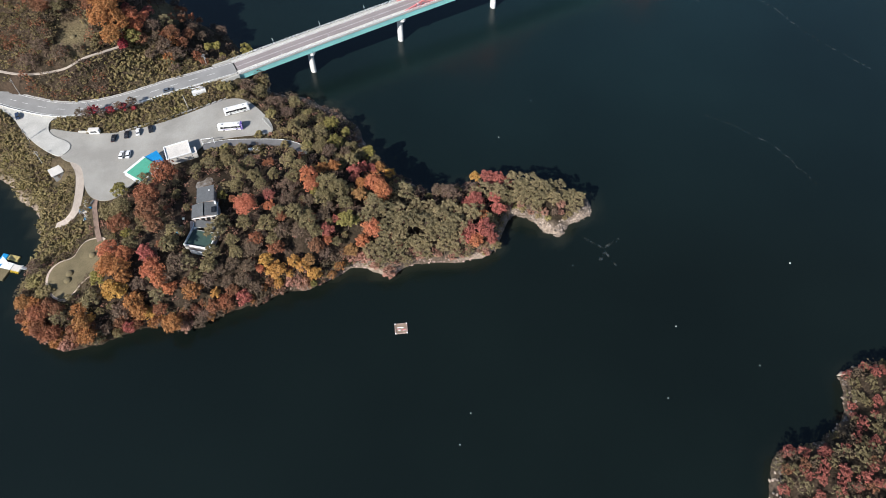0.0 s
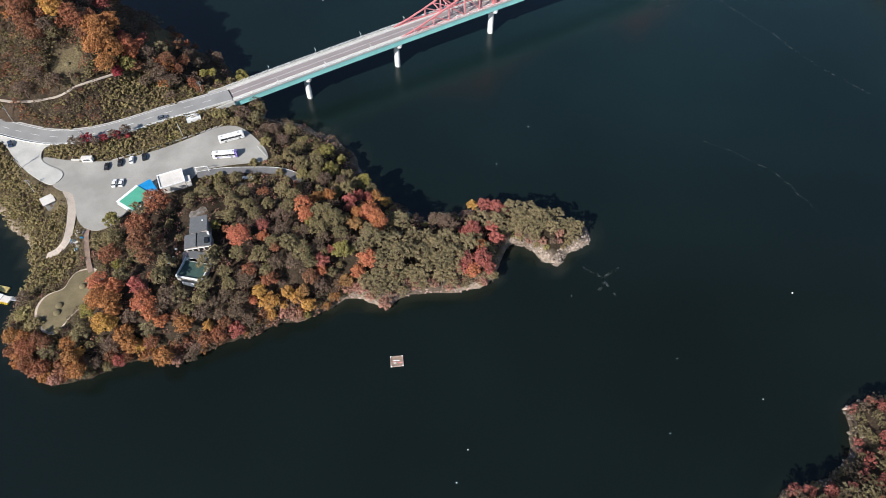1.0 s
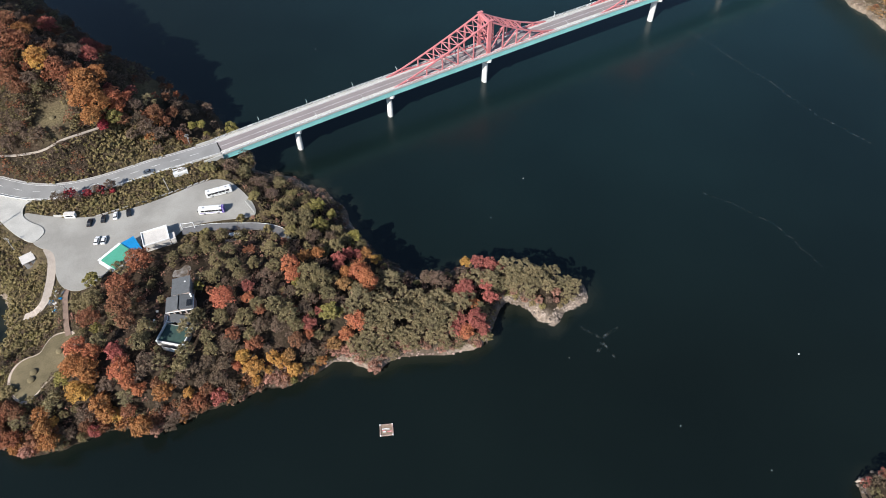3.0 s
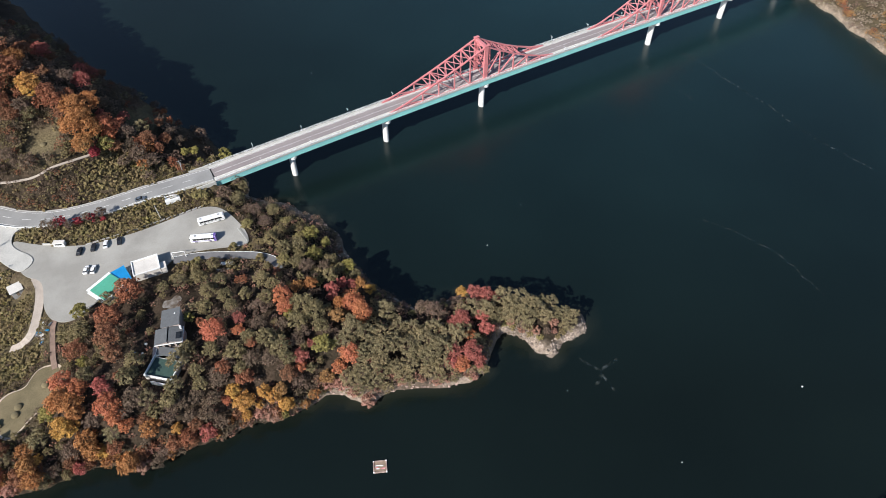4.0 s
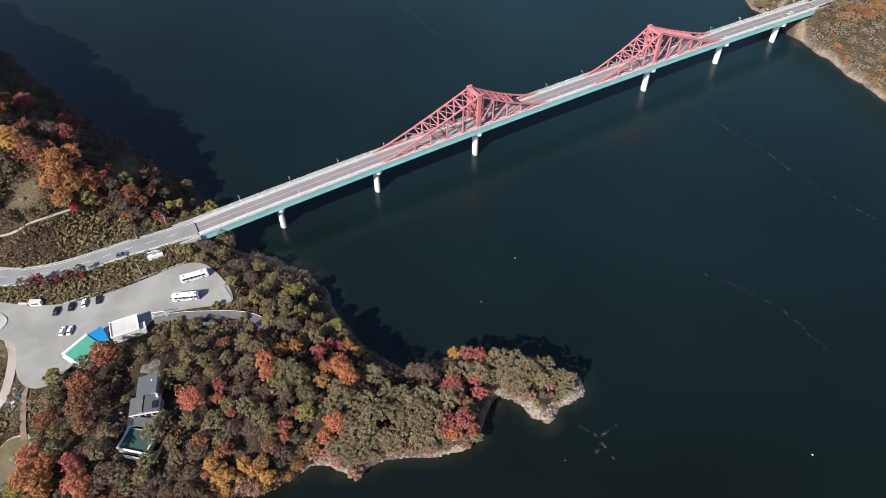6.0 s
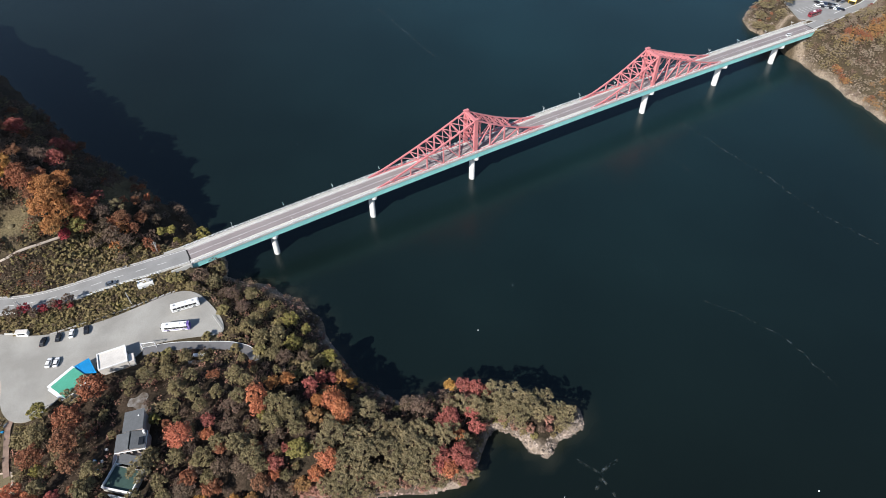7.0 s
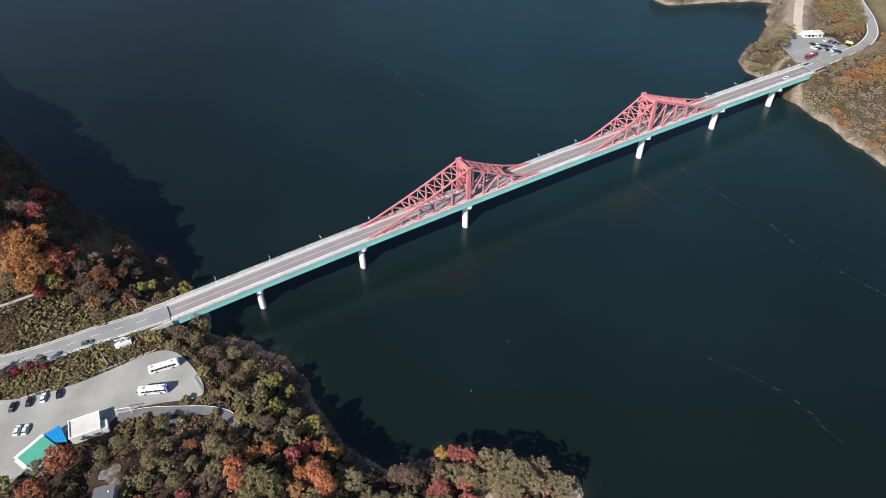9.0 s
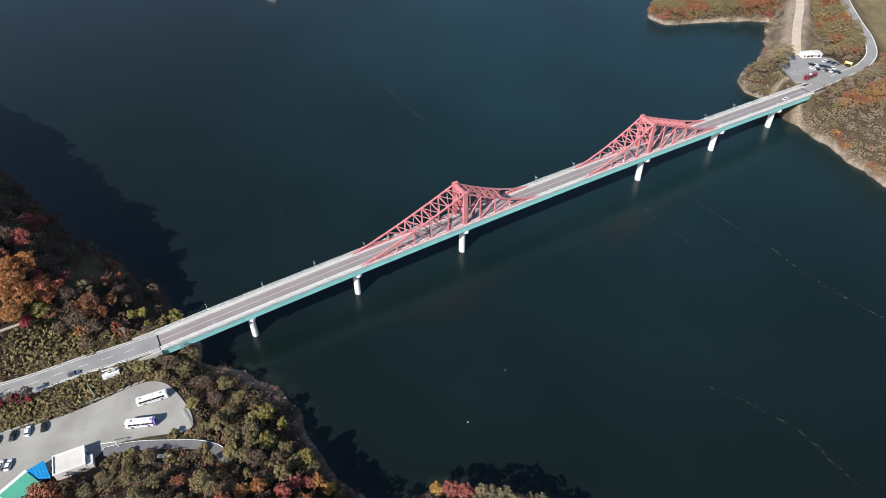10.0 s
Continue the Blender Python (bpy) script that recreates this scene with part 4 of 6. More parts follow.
MIDDLE_TREES = {
    "olive": [(-86.8, 157.5, 3), (-86.1, 185.9, 3.7), (-85.4, 177.6, 3.2), (-82.6, 191.4, 3), (-82.1, 150.4, 2.8), (-80.6, 145.9, 2.7), (-78.3, 158.7, 2.8), (-78.2, 182.4, 3.4), (-74.8, 177.7, 2.6), (-70.7, 183, 2.4), (-69.9, 158.5, 3.4), (-67.6, 153.2, 2.8), (-65.8, 163.5, 2.8), (-65.4, 190.4, 3.2), (-62.2, 181, 2.9), (-60.9, 186.9, 3.1), (-59.1, 162.5, 3.9), (-54.1, 160.3, 4.1), (-51.4, 157.6, 3), (-48.9, 170.6, 3.7), (-47.1, 176.9, 4.2), (-43.4, 156.5, 2.3), (-42.7, 174.6, 4.2), (-40.3, 169.7, 3.2)],
    "flame": [(-78.8, 130.7, 2.6), (-78.4, 165.1, 4.7), (-72.3, 143.9, 1.6), (-69.7, 166.5, 2.1), (-55.4, 180.8, 3.8), (-54.5, 175.9, 3), (-47, 156.2, 2.1), (-33.4, 157.9, 2.8), (-29.2, 160.5, 3.9)],
    "bare": [(-86.2, 140.2, 3), (-84.1, 138.3, 3), (-81.7, 142.7, 3), (-78.7, 138.9, 3.5), (-76.2, 143.4, 3.4), (-75.8, 148.4, 3.2), (-74.9, 162.1, 2.3), (-74.7, 149.1, 3.7), (-74, 137.6, 3), (-72.7, 174.8, 2.1), (-71.8, 154.3, 2.8), (-64.2, 178, 2.4), (-63.6, 156.5, 3.4), (-62.7, 169.2, 3), (-57.5, 156.9, 3.2), (-54.2, 168.9, 2.8), (-48.8, 164.6, 2.8), (-48, 152.1, 2.8), (-47, 168, 2.8)],
    "rust": [(-85.4, 132.6, 3.3), (-82.7, 135.9, 2.6), (-73.4, 152.2, 3), (-66.4, 150.3, 3.4), (-64.5, 161.5, 2.3), (-50.8, 153.1, 3.2)],
    "orange": [(-51.3, 187.2, 2.7), (-46.6, 190.2, 2.9)],
    "lime": [(-52.8, 142.6, 1.6), (-52.7, 173.7, 2.1), (-39.1, 163.1, 3.9), (-35.6, 164.3, 2.1)],
    "red": [(-78.8, 134.6, 3.5), (-70.1, 171.2, 2.4), (-46.9, 158.6, 3), (-43.7, 164.3, 1.8)],
    "yellow": [(-69.5, 146.4, 3), (-66.5, 143.8, 3.9), (-66.1, 141.2, 2.3), (-61.2, 144.3, 1.9), (-59.7, 147.2, 2.5), (-56.1, 146.2, 3), (-52.7, 144.9, 3.2)],
    "ochre": [(-54, 148.5, 2.8), (-37.5, 155.2, 3.2)],
    "salmon": [(-61.9, 142.9, 3), (-57.4, 142.7, 3.3), (-33.1, 154.5, 3)],
}
EAST_TREES = {
    "red": [(-38.1, 188.4, 2.9), (-37.8, 184.4, 2.1), (-35.2, 193.4, 2.6), (-31.5, 194.3, 2.1), (-18.9, 157.2, 1.7)],
    "orange": [(-35, 181.4, 2.8), (-28.5, 195.3, 2.7), (-25.6, 173.2, 2.3)],
    "yellow": [(-23.9, 192.6, 2.4)],
    "ochre": [(-34.7, 175, 3.3)],
    "flame": [(-28.7, 181.7, 4.1), (-25.7, 176.8, 4)],
    "pine": [(-31.1, 165.1, 3), (-30.8, 154.8, 3), (-29, 173.4, 2.5), (-28.7, 169.2, 3.2), (-25.3, 152, 2.5), (-25.1, 154.1, 3.2), (-25.1, 160.7, 2.9), (-23.9, 168.4, 3.2), (-21.6, 164, 2.7), (-21, 157.2, 3.4), (-19.6, 153.2, 3.5), (-17.9, 169.2, 3.5), (-17.7, 159.8, 2.7), (-17.7, 163.6, 3.5), (-16.9, 156.4, 2.5), (-16.8, 179.7, 3.3), (-15.3, 152.7, 2), (-13.2, 165.2, 3.2), (-11.9, 173, 2.8), (-11.2, 157.5, 3.7), (-9.1, 155.9, 2.7), (-7.5, 164.7, 3.7), (-6.6, 173, 3), (-6.4, 158.9, 3.2), (-5.8, 169.5, 2.5), (-4.2, 163.5, 2.7), (-1.3, 167.8, 3.8), (-0.7, 161.1, 3.7), (-0.1, 157.4, 3.2)],
    "bare": [(-35, 168.6, 2.2), (-2.7, 185.4, 3.1)],
    "salmon": [(-38, 154.4, 2.8), (-28.6, 151.3, 2.3), (-22.7, 148.5, 3), (-13.4, 157.4, 1.8), (-11, 155.8, 2.3), (-2.6, 156.8, 1.8)],
}
ISLET_TREES = {
    "pine": [(2.5, 172.9, 3.8), (4.4, 165.4, 3.7), (4.6, 156.7, 2.3), (5.5, 159.7, 3.2), (10.1, 171, 3.5), (12.7, 183.9, 2.4), (13.9, 174.7, 2.6), (17.1, 184.3, 3.1), (18.3, 170.2, 2.3), (20.6, 169.2, 2), (22.9, 183.4, 3.1), (24.8, 180.3, 1.8), (27.7, 182.3, 2.6), (30.2, 188.5, 3.7), (31.2, 183, 3.2), (33.5, 184.5, 3.7), (35.7, 181.5, 3.2), (37.1, 186.9, 3.7), (39.2, 178.6, 2.1), (40.2, 180.4, 3.1), (40.8, 185.6, 3.2), (43.9, 183.1, 2.9), (45.6, 188, 2.7), (46.1, 180, 2.9), (49.4, 187.9, 2.4), (50.9, 182.4, 1.9), (53.7, 181.7, 2.9), (55.3, 178, 2.6), (56.5, 181, 2.7)],
    "red": [(8.6, 160.6, 2.7), (9.8, 164.2, 3.3), (9.8, 177.8, 3.1), (13.5, 178.8, 4.1), (16.4, 164, 4), (18.7, 192.7, 3.5), (19.4, 162, 2.8), (21, 181.2, 2.9), (22.4, 175.5, 3.3), (23.6, 191.1, 3.2), (27.2, 191.7, 2.1)],
    "flame": [(13, 160, 3.5), (15.7, 173, 2.1)],
    "olive": [(21.2, 160.3, 2.3)],
    "salmon": [(3, 156.2, 1.8), (17.7, 158.5, 1.8), (21, 190, 2.9), (27.9, 181.9, 1.9), (32.9, 182.1, 2.1), (37.3, 179.1, 1.6), (40.7, 178.5, 1.6), (42.9, 177.1, 1.8), (49.6, 176.9, 1.3), (49.8, 180.2, 2.1)],
    "bare": [(2, 182.9, 3.9), (5.9, 181.3, 2.6), (38.2, 179.4, 1.9), (46.9, 175.6, 1.6)],
    "yellow": [(13.5, 194, 2.4)],
    "shrub": [(30.4, 182.3, 1.9), (33.8, 181, 2.1), (40.4, 177.2, 1.6), (44.1, 174.7, 1.6), (51.4, 175.5, 1.3), (53.4, 177.6, 1.6)],
}
BANK_TREES = {
    "olive": [(-90.4, 256.3, 3.9), (-88.3, 246.5, 3.8), (-87, 263.3, 3.9), (-71.7, 240.9, 3.1), (-68.7, 219.7, 3.2), (-66, 225.6, 3.2), (-61.9, 213.3, 3.7), (-56.3, 216.2, 4), (-55.9, 212.1, 2.5), (-55.3, 203.6, 2.7), (-42.2, 209.2, 3.1), (-40.3, 196.5, 3.2), (-37.4, 202.6, 2.5), (-30.5, 201.1, 2.4)],
    "bare": [(-94.3, 249, 4.4), (-83.4, 240.6, 3.1), (-79.6, 240.7, 3.4), (-74.2, 232.7, 3.3), (-50.4, 202.5, 3.5), (-43.8, 204.1, 3)],
    "shrub": [(-105, 245.9, 3.8), (-96.7, 242.1, 3.1), (-80.7, 229, 3), (-74.2, 218.7, 2.6), (-71, 208.6, 2.3), (-66.4, 236.4, 3.3), (-61.1, 207.7, 2.8), (-60.4, 231.6, 2.7), (-58.3, 226.2, 2.9), (-47.1, 201.1, 2.7), (-45.1, 195.2, 2.7)],
    "lime": [(-52.5, 225.6, 3.5), (-49.3, 212.1, 3.7), (-46.2, 222.7, 2.3), (-34.3, 204.6, 3.3)],
}
HILL_TREES = {
    "rust": [(-217.8, 355.1, 3.4), (-199.6, 298.4, 6.6), (-195.5, 285.1, 7.1), (-195.2, 310.7, 4.2), (-192.8, 277.4, 5.6), (-190.8, 320, 3.5), (-189.9, 270.7, 4.9), (-189.3, 354.6, 3), (-188.5, 286.8, 5.3), (-186.1, 266.6, 4.5), (-178.2, 290.9, 3.2), (-171.4, 277.3, 4.5), (-168.4, 274.1, 4.4), (-165.4, 271.7, 3.4), (-165.4, 281.1, 3.1), (-143.8, 263.4, 3.3), (-135.1, 268.2, 3), (-132.8, 272.4, 4), (-132.3, 288.1, 2.4), (-128.1, 270.1, 2.7), (-127.1, 277.2, 3.1)],
    "orange": [(-191.5, 296.9, 4.4), (-161.2, 274, 5.8), (-159.7, 265.6, 5.4), (-156.6, 279, 5.8), (-156.5, 269, 6), (-154.2, 258.5, 4.3), (-152.9, 265.8, 5.3)],
    "red": [(-193.3, 319.4, 4.6), (-180.8, 323.7, 3.5), (-179.2, 328.5, 3.6), (-165.2, 295.6, 4.3), (-153.2, 278.7, 2.1), (-144.8, 281.7, 2.8)],
    "bare": [(-215.3, 372.2, 4), (-193.1, 342.6, 3.7), (-192.8, 249.5, 4.2), (-185.9, 252.3, 4.1), (-184.8, 291.1, 3.9), (-182, 271.4, 4.1), (-177.1, 295.3, 2.9), (-176.7, 249.9, 4), (-170.1, 292.7, 4.3), (-167.7, 281.6, 3.5), (-161.7, 294.5, 3.2), (-157.2, 305.1, 2.6), (-154.3, 285.7, 3.1), (-145.8, 316.1, 2.6), (-145.3, 295.5, 2.8), (-141, 273, 4), (-139.9, 258.2, 3.3), (-138.7, 266, 3.7), (-134.6, 262.9, 4.6), (-128.8, 262.3, 4.3), (-127, 285.3, 2.8), (-121.9, 280.1, 2.7), (-117.1, 293.7, 3.2)],
    "yellow": [(-178.7, 279.2, 5.2), (-178.2, 277.1, 3.5)],
    "flame": [(-149.3, 272.2, 4.4), (-147.1, 269.1, 3.7), (-146, 274.6, 3.7), (-140.5, 312.2, 1.9), (-130.1, 294.7, 1.8)],
    "crimson": [(-150.4, 256.6, 3)],
    "lime": [(-146.8, 262.7, 3.7), (-117.8, 272.9, 2), (-113.9, 275, 2.4)],
    "pine": [(-136.8, 279.8, 3.1)],
    "olive": [(-179.3, 270.2, 4.1)],
}
KEEP_CLEAR = [(LOT, 0.8), (APRON, 1.5), (LAWN, 0.5), (FAR_LOT, 2.0)]
HOUSE_AT, HOUSE_TURN = (-95.2, 167.1), 11


OPEN = GD + 0.3      # metres to spare before a road, yard, house or the lake begins
for poly, m in KEEP_CLEAR:
    OPEN = np.minimum(OPEN, -inside(GX, GY, poly) - m)
for line, half in ((ROAD, 5.6), (LANE, 2.4), (FAR_ROAD, 6.0), (TRACK, 10.0), (WALKWAY, 2.6), (EARTH_PATH, 1.6), (HILL_PATH, 2.0), ([tuple(BRIDGE @ Vector((S0 - 2, 0, 0))), tuple(BRIDGE @ Vector((S1 + 2, 0, 0)))], 7.5)):
    OPEN = np.minimum(OPEN, along(GX, GY, line)[0] - half)
for x, y, r in ((-129.5, 192, 8), (-116, 204, 9), (-170, 195.5, 5), (CLEARING[0], CLEARING[1], 8.5), (277, 505, 11), (-101, 184.3, 4.2)):
    OPEN = np.minimum(OPEN, np.hypot(GX - x, GY - y) - r)
OPEN = np.minimum(OPEN, -inside(GX, GY, [(-102, 147), (-87.5, 147), (-87.5, 176), (-102, 176)]))


def free(x, y, margin=1.0):
    """Whether no road, yard, house or lake is there."""
    return grid_at(OPEN, x, y) > margin


# how tall a tree stands for the reach of its crown
TALL = {"pine": (2.4, 2.2), "salmon": (1.3, 0.6), "shrub": (1.0, 0.3), "crimson": (2.0, 0.8), "bare": (2.0, 1.0), "tan": (1.6, 0.8)}
for table in (WEST_TREES, MIDDLE_TREES, EAST_TREES, ISLET_TREES, BANK_TREES, HILL_TREES):
    for kind, spots in table.items():
        own, tall = KINDS[kind][1], KINDS[kind][2]
        for x, y, r in spots:
            r = r * (random.uniform(0.96, 1.14) if kind == "pine" else random.uniform(0.95, 1.08))
            if free(x, y, -3.0):
                k, more = TALL.get(kind, (2.0, 2.2))
                plant(kind, x, y, r / own, (k * r + more) * own / (tall * r))
for x, y, k in ((-160.5, 226.8, 1.6), (-153.2, 227.4, 1.25), (-148, 229.6, 1.3), (-143.4, 230.2, 0.8)):
    plant("crimson", x, y, k)
for x, y in ((-162, 224.6), (-155.8, 225.2), (-149.5, 229.4), (-143.5, 231.6), (-166.5, 225.4)):
    plant("bare", x, y, random.uniform(0.7, 0.9), 1.2)
plant("lime", -99.5, 273.5, 1.05, 1.5)
plant("lime", -96.5, 270.5, 0.8, 1.6)
plant("pine", -88.9, 153.4, 1.15)
plant("olive", -87.2, 160, 0.8)
plant("pine", -90.5, 177.5, 0.8)
plant("olive", -103.5, 196.5, 0.75)
plant("olive", -105.5, 190.5, 0.7)
plant("pine", -99.5, 192.5, 0.8)
plant("lime", -110.5, 270, 0.6)
plant("bare", -91.5, 258.5, 1.2, 1.4)
plant("bare", -88.5, 254.5, 1.0, 1.2)
plant("shrub", -83.5, 214.8, 1.0, 1.2)


def spread(x0, x1, y0, y1, gap, choose, gaps=0.78):
    """Fills what is still open with further trees; choose(x, y) names the kind and reach."""
    y = y0
    row = 0
    while y < y1:
        x = x0 + (row % 2) * gap / 2
        while x < x1:
            px, py = x + random.uniform(-0.5, 0.5) * gap, y + random.uniform(-0.5, 0.5) * gap
            pick = choose(px, py)
            if pick and free(px, py, 0.4) and all(math.hypot(px - a, py - b) > gaps * 0.5 * (c + pick[1]) for a, b, c in TREES if abs(px - a) < 9 and abs(py - b) < 9):
                yield px, py, pick
            x += gap
        y += gap * 0.87
        row += 1


def crowd(name, spots, label, category, tufts=0.5, big=1.35, many=0.62):
    """Many far or low plants as one mesh."""
    stock, verts, faces, mats, slots, base = {}, [], [], [], {}, 0
    idx = []
    for x, y, (kind, r) in spots:
        key = kind, random.randrange(4)
        _, own, h, low, lobes, tf, leaf = KINDS[kind]
        if key not in stock:
            me = crown_mesh("tmp", kind, own, h, low * 0.6, 7 * key[1] + len(kind), int(lobes * many), int(tf * tufts), leaf * big)
            co = np.empty(len(me.vertices) * 3, np.float32)
            me.vertices.foreach_get("co", co)
            stock[key] = co.reshape(-1, 3)
            bpy.data.meshes.remove(me)
        co = stock[key]
        a, s = random.uniform(0, 6.28), r / own
        rot = np.array([[math.cos(a), -math.sin(a), 0], [math.sin(a), math.cos(a), 0], [0, 0, 1]]) * s
        foot = np.array([x, y, ground_z(x, y) - 0.2])
        verts.append(co @ rot.T + foot)
        TREES.append((x, y, r))
        if low > 1.5:
            ring = np.array([(0.2, 0), (0, 0.2), (-0.2, 0), (0, -0.2)])
            quad = [[(*ring[i], 0), (*ring[(i + 1) % 4], 0), (*(ring[(i + 1) % 4] * 0.4), h * 0.7), (*(ring[i] * 0.4), h * 0.7)] for i in range(4)]
            verts.append(np.array(quad).reshape(-1, 3) * s + foot)
        slots.setdefault(kind, len(slots))
        idx.append(np.full(len(co) // 4, slots[kind] + 1))
        if low > 1.5:
            idx.append(np.zeros(4, int))
    co, mi = np.concatenate(verts), np.concatenate(idx)
    k = len(co) // 4
    me = bpy.data.meshes.new(name)
    me.vertices.add(len(co)), me.loops.add(len(co)), me.polygons.add(k)
    me.vertices.foreach_set("co", co.astype(np.float32).ravel())
    me.loops.foreach_set("vertex_index", np.arange(len(co)))
    me.polygons.foreach_set("loop_start", np.arange(k) * 4)
    me.materials.append(BARK)
    for kind in slots:
        me.materials.append(LEAF[kind])
    me.polygons.foreach_set("material_index", mi)
    me.update(calc_edges=True)
    return tagged(new(name, me), label, category, kind="stuff")


def wood_kind(x, y):
    if x > 24 or x < -158 or y > 262 or (y > 213 and x < -86) or (x < -134 and y > 157) or (x < -147 and y > 131):
        return None
    u = random.random()
    if u < 0.35 or (x < -60 and u < 0.75) or (-124 < x < -80 and 150 < y < 204 and u < 0.8):
        return None
    u = random.random()
    if y > 205 - max(0, x + 60) * 0.5 and x > -110:
        if grid_at(GD, x, y) < (9 if x < -52 else 2):
            return None
        return ("bare" if u < 0.6 else "olive" if u < 0.75 else "shrub"), random.uniform(0.9, 1.6)
    if x > -30:
        k = "pine" if u < 0.7 else "bare" if u < 0.9 else "salmon"
    else:
        k = "bare" if u < 0.5 else "rust" if u < 0.6 else "olive" if u < 0.85 else "pine"
    return k, random.uniform(1.3, 2.1)


crowd("mixed_wood", list(spread(-160, 30, 112, 262, 3.4, wood_kind, 0.86)), "dense mixed autumn wood on the headland, olive, brown and rust", "wood", 0.85, 1.12, 0.8)


def hill_kind(x, y):
    if y < 240 + max(0, -160 - x) * 0.2 or x > -100 or (x > -128 and y < 262):
        return None
    u = random.random()
    if y < 271 - max(0, x + 168) * 0.5 or u < 0.35:
        return None
    if (y - 282) * 0.93 + (x + 172) * 0.38 > 4:
        return None if u < 0.25 else (("rust" if u < 0.42 else "pine" if u < 0.5 else "bare"), random.uniform(1.8, 2.6))
    return ("rust" if u < 0.55 else "bare" if u < 0.8 else "orange" if u < 0.9 else "olive"), random.uniform(2.2, 3.4)


crowd("hill_wood", list(spread(-285, -108, 240, 400, 4.6, hill_kind)), "rust-brown oak wood on the steep hill", "wood", 0.5, 1.5, 0.55)


def scrub_kind(x, y):
    """Low growth on the road bank, the hill's foot, the lot's edges and the west bank."""
    d = grid_at(GD, x, y)
    u = random.random()
    shady = (y - 282) * 0.93 + (x + 172) * 0.38 > 3 and x < -108 and y > 266
    if y > 640 or x > 60 or d < 0.4 or shady or (d < 8.5 and x > -100 and x < 24 and y > 189 and u < (0.65 if x < -50 else 0.45)) or (-134 < x < 20 and y < 203 and d > 3.5 and u < 0.8):
        return None
    if x < -158 and y > 238:
        return ("bare" if u < 0.4 else "shrub" if u < 0.75 else "rust" if u < 0.87 else "olive"), random.uniform(1.2, 2.3)
    if x < -100 and y > 200 or x < -150 and y > 150:
        room = min(1.0, 0.72 + 0.08 * max(0.0, grid_at(OPEN, x, y)))
        return ("shrub", random.uniform(1.5, 2.7) * room) if u < 0.7 else ("bare", random.uniform(0.9, 1.5) * room) if u < 0.96 else ("lime", random.uniform(0.9, 1.3) * room)
    return ("shrub" if u < 0.5 else "bare" if u < 0.88 else "salmon"), random.uniform(0.8, 1.5)


scrub = list(spread(-230, 30, 112, 300, 1.6, scrub_kind, 0.40))
crowd("undergrowth", scrub, "green-brown scrub and brush on the banks and slopes", "undergrowth", 0.35, 1.5, 0.36)


def fringe_kind(x, y):
    d = grid_at(GD, x, y)
    if not -0.6 < d < 3.2 or y > 172 or x < -160:
        return None
    u = random.random()
    if x > -38:
        return (("salmon" if u < 0.6 else "pine"), random.uniform(1.0, 1.7)) if u < 0.8 and d > 0.8 else None
    return ("rust" if u < 0.3 else "bare" if u < 0.6 else "orange" if u < 0.8 else "salmon"), random.uniform(1.5, 2.5)


OPEN = OPEN + 1.5
crowd("shore_thicket", list(spread(-176, 22, 108, 172, 1.7, fringe_kind, 0.38)), "low russet and bare thicket overhanging the waterline", "undergrowth", 0.6, 1.25, 0.65)
OPEN = OPEN - 1.5


def far_kind(x, y):
    if x > 326 + (y - 540) * 0.1 and y > 495:
        return None
    u, v = random.random(), float(vnoise(np.array([x]), np.array([y]), 20, 21)[0])
    w = float(vnoise(np.array([x]), np.array([y]), 13, 27)[0])
    if y > 600 and x < 330 or (abs(x - 322) < 24 and 500 < y < 640):
        k = ("pine" if u < 0.6 else "olive") if w < 0.5 else "rust" if u < 0.4 else "ochre" if u < 0.6 else "red" if u < 0.66 else "olive"
        return k, random.uniform(2.2, 3.4)
    if x < 275 and y > 470:
        return ("tan" if u < 0.45 else "bare" if u < 0.7 else "rust" if u < 0.8 else "shrub"), random.uniform(1.2, 2.0)
    k = ("rust" if u < 0.22 else "ochre" if u < 0.55 else "tan") if v > 0.7 else ("pine" if u < 0.75 else "tan") if w < 0.42 else "tan" if u < 0.6 else "bare" if u < 0.9 else "olive"
    return (k, random.uniform(1.8, 2.9)) if u > 0.06 else None


crowd("far_wood", list(spread(195, 345, 340, 672, 2.8, far_kind, 0.52)), "mixed autumn wood on the far shore, olive, brown and red", "wood", 0.36, 1.55, 0.37)


def cape_kind(x, y):
    u = random.random()
    return ("red" if u < 0.36 else "olive" if u < 0.54 else "pine" if u < 0.66 else "bare" if u < 0.92 else "rust"), random.uniform(1.5, 2.5)


crowd("cape_wood", list(spread(105, 185, 40, 115, 3.3, cape_kind, 0.66)), "low mixed wood of red and olive trees on the cape", "wood", 0.55, 1.15, 0.58)
for x, y, r in ((246, 494, 4.8), (254, 497, 4.6), (240, 497, 4.5), (247, 486, 4.2), (233, 484, 4.0), (238, 479, 4.2), (244, 481, 3.6), (235, 491, 3.8)):
    plant("pine", x, y, r / 3.0, 0.95 if x > 239.5 else 0.7)
plant("crimson", 303, 481, 1.2)

# ---- vehicles ----
def loft(bm, sections):
    """Closed rings of (x, y, z) joined end to end."""
    rows = [[bm.verts.new(p) for p in s] for s in sections]
    k = len(rows[0])
    for a, b in zip(rows, rows[1:]):
        for i in range(k):
            bm.faces.new((a[i], a[(i + 1) % k], b[(i + 1) % k], b[i]))
    bm.faces.new(rows[0][::-1]), bm.faces.new(rows[-1])
    bmesh.ops.recalc_face_normals(bm, faces=bm.faces[:])
    return bm


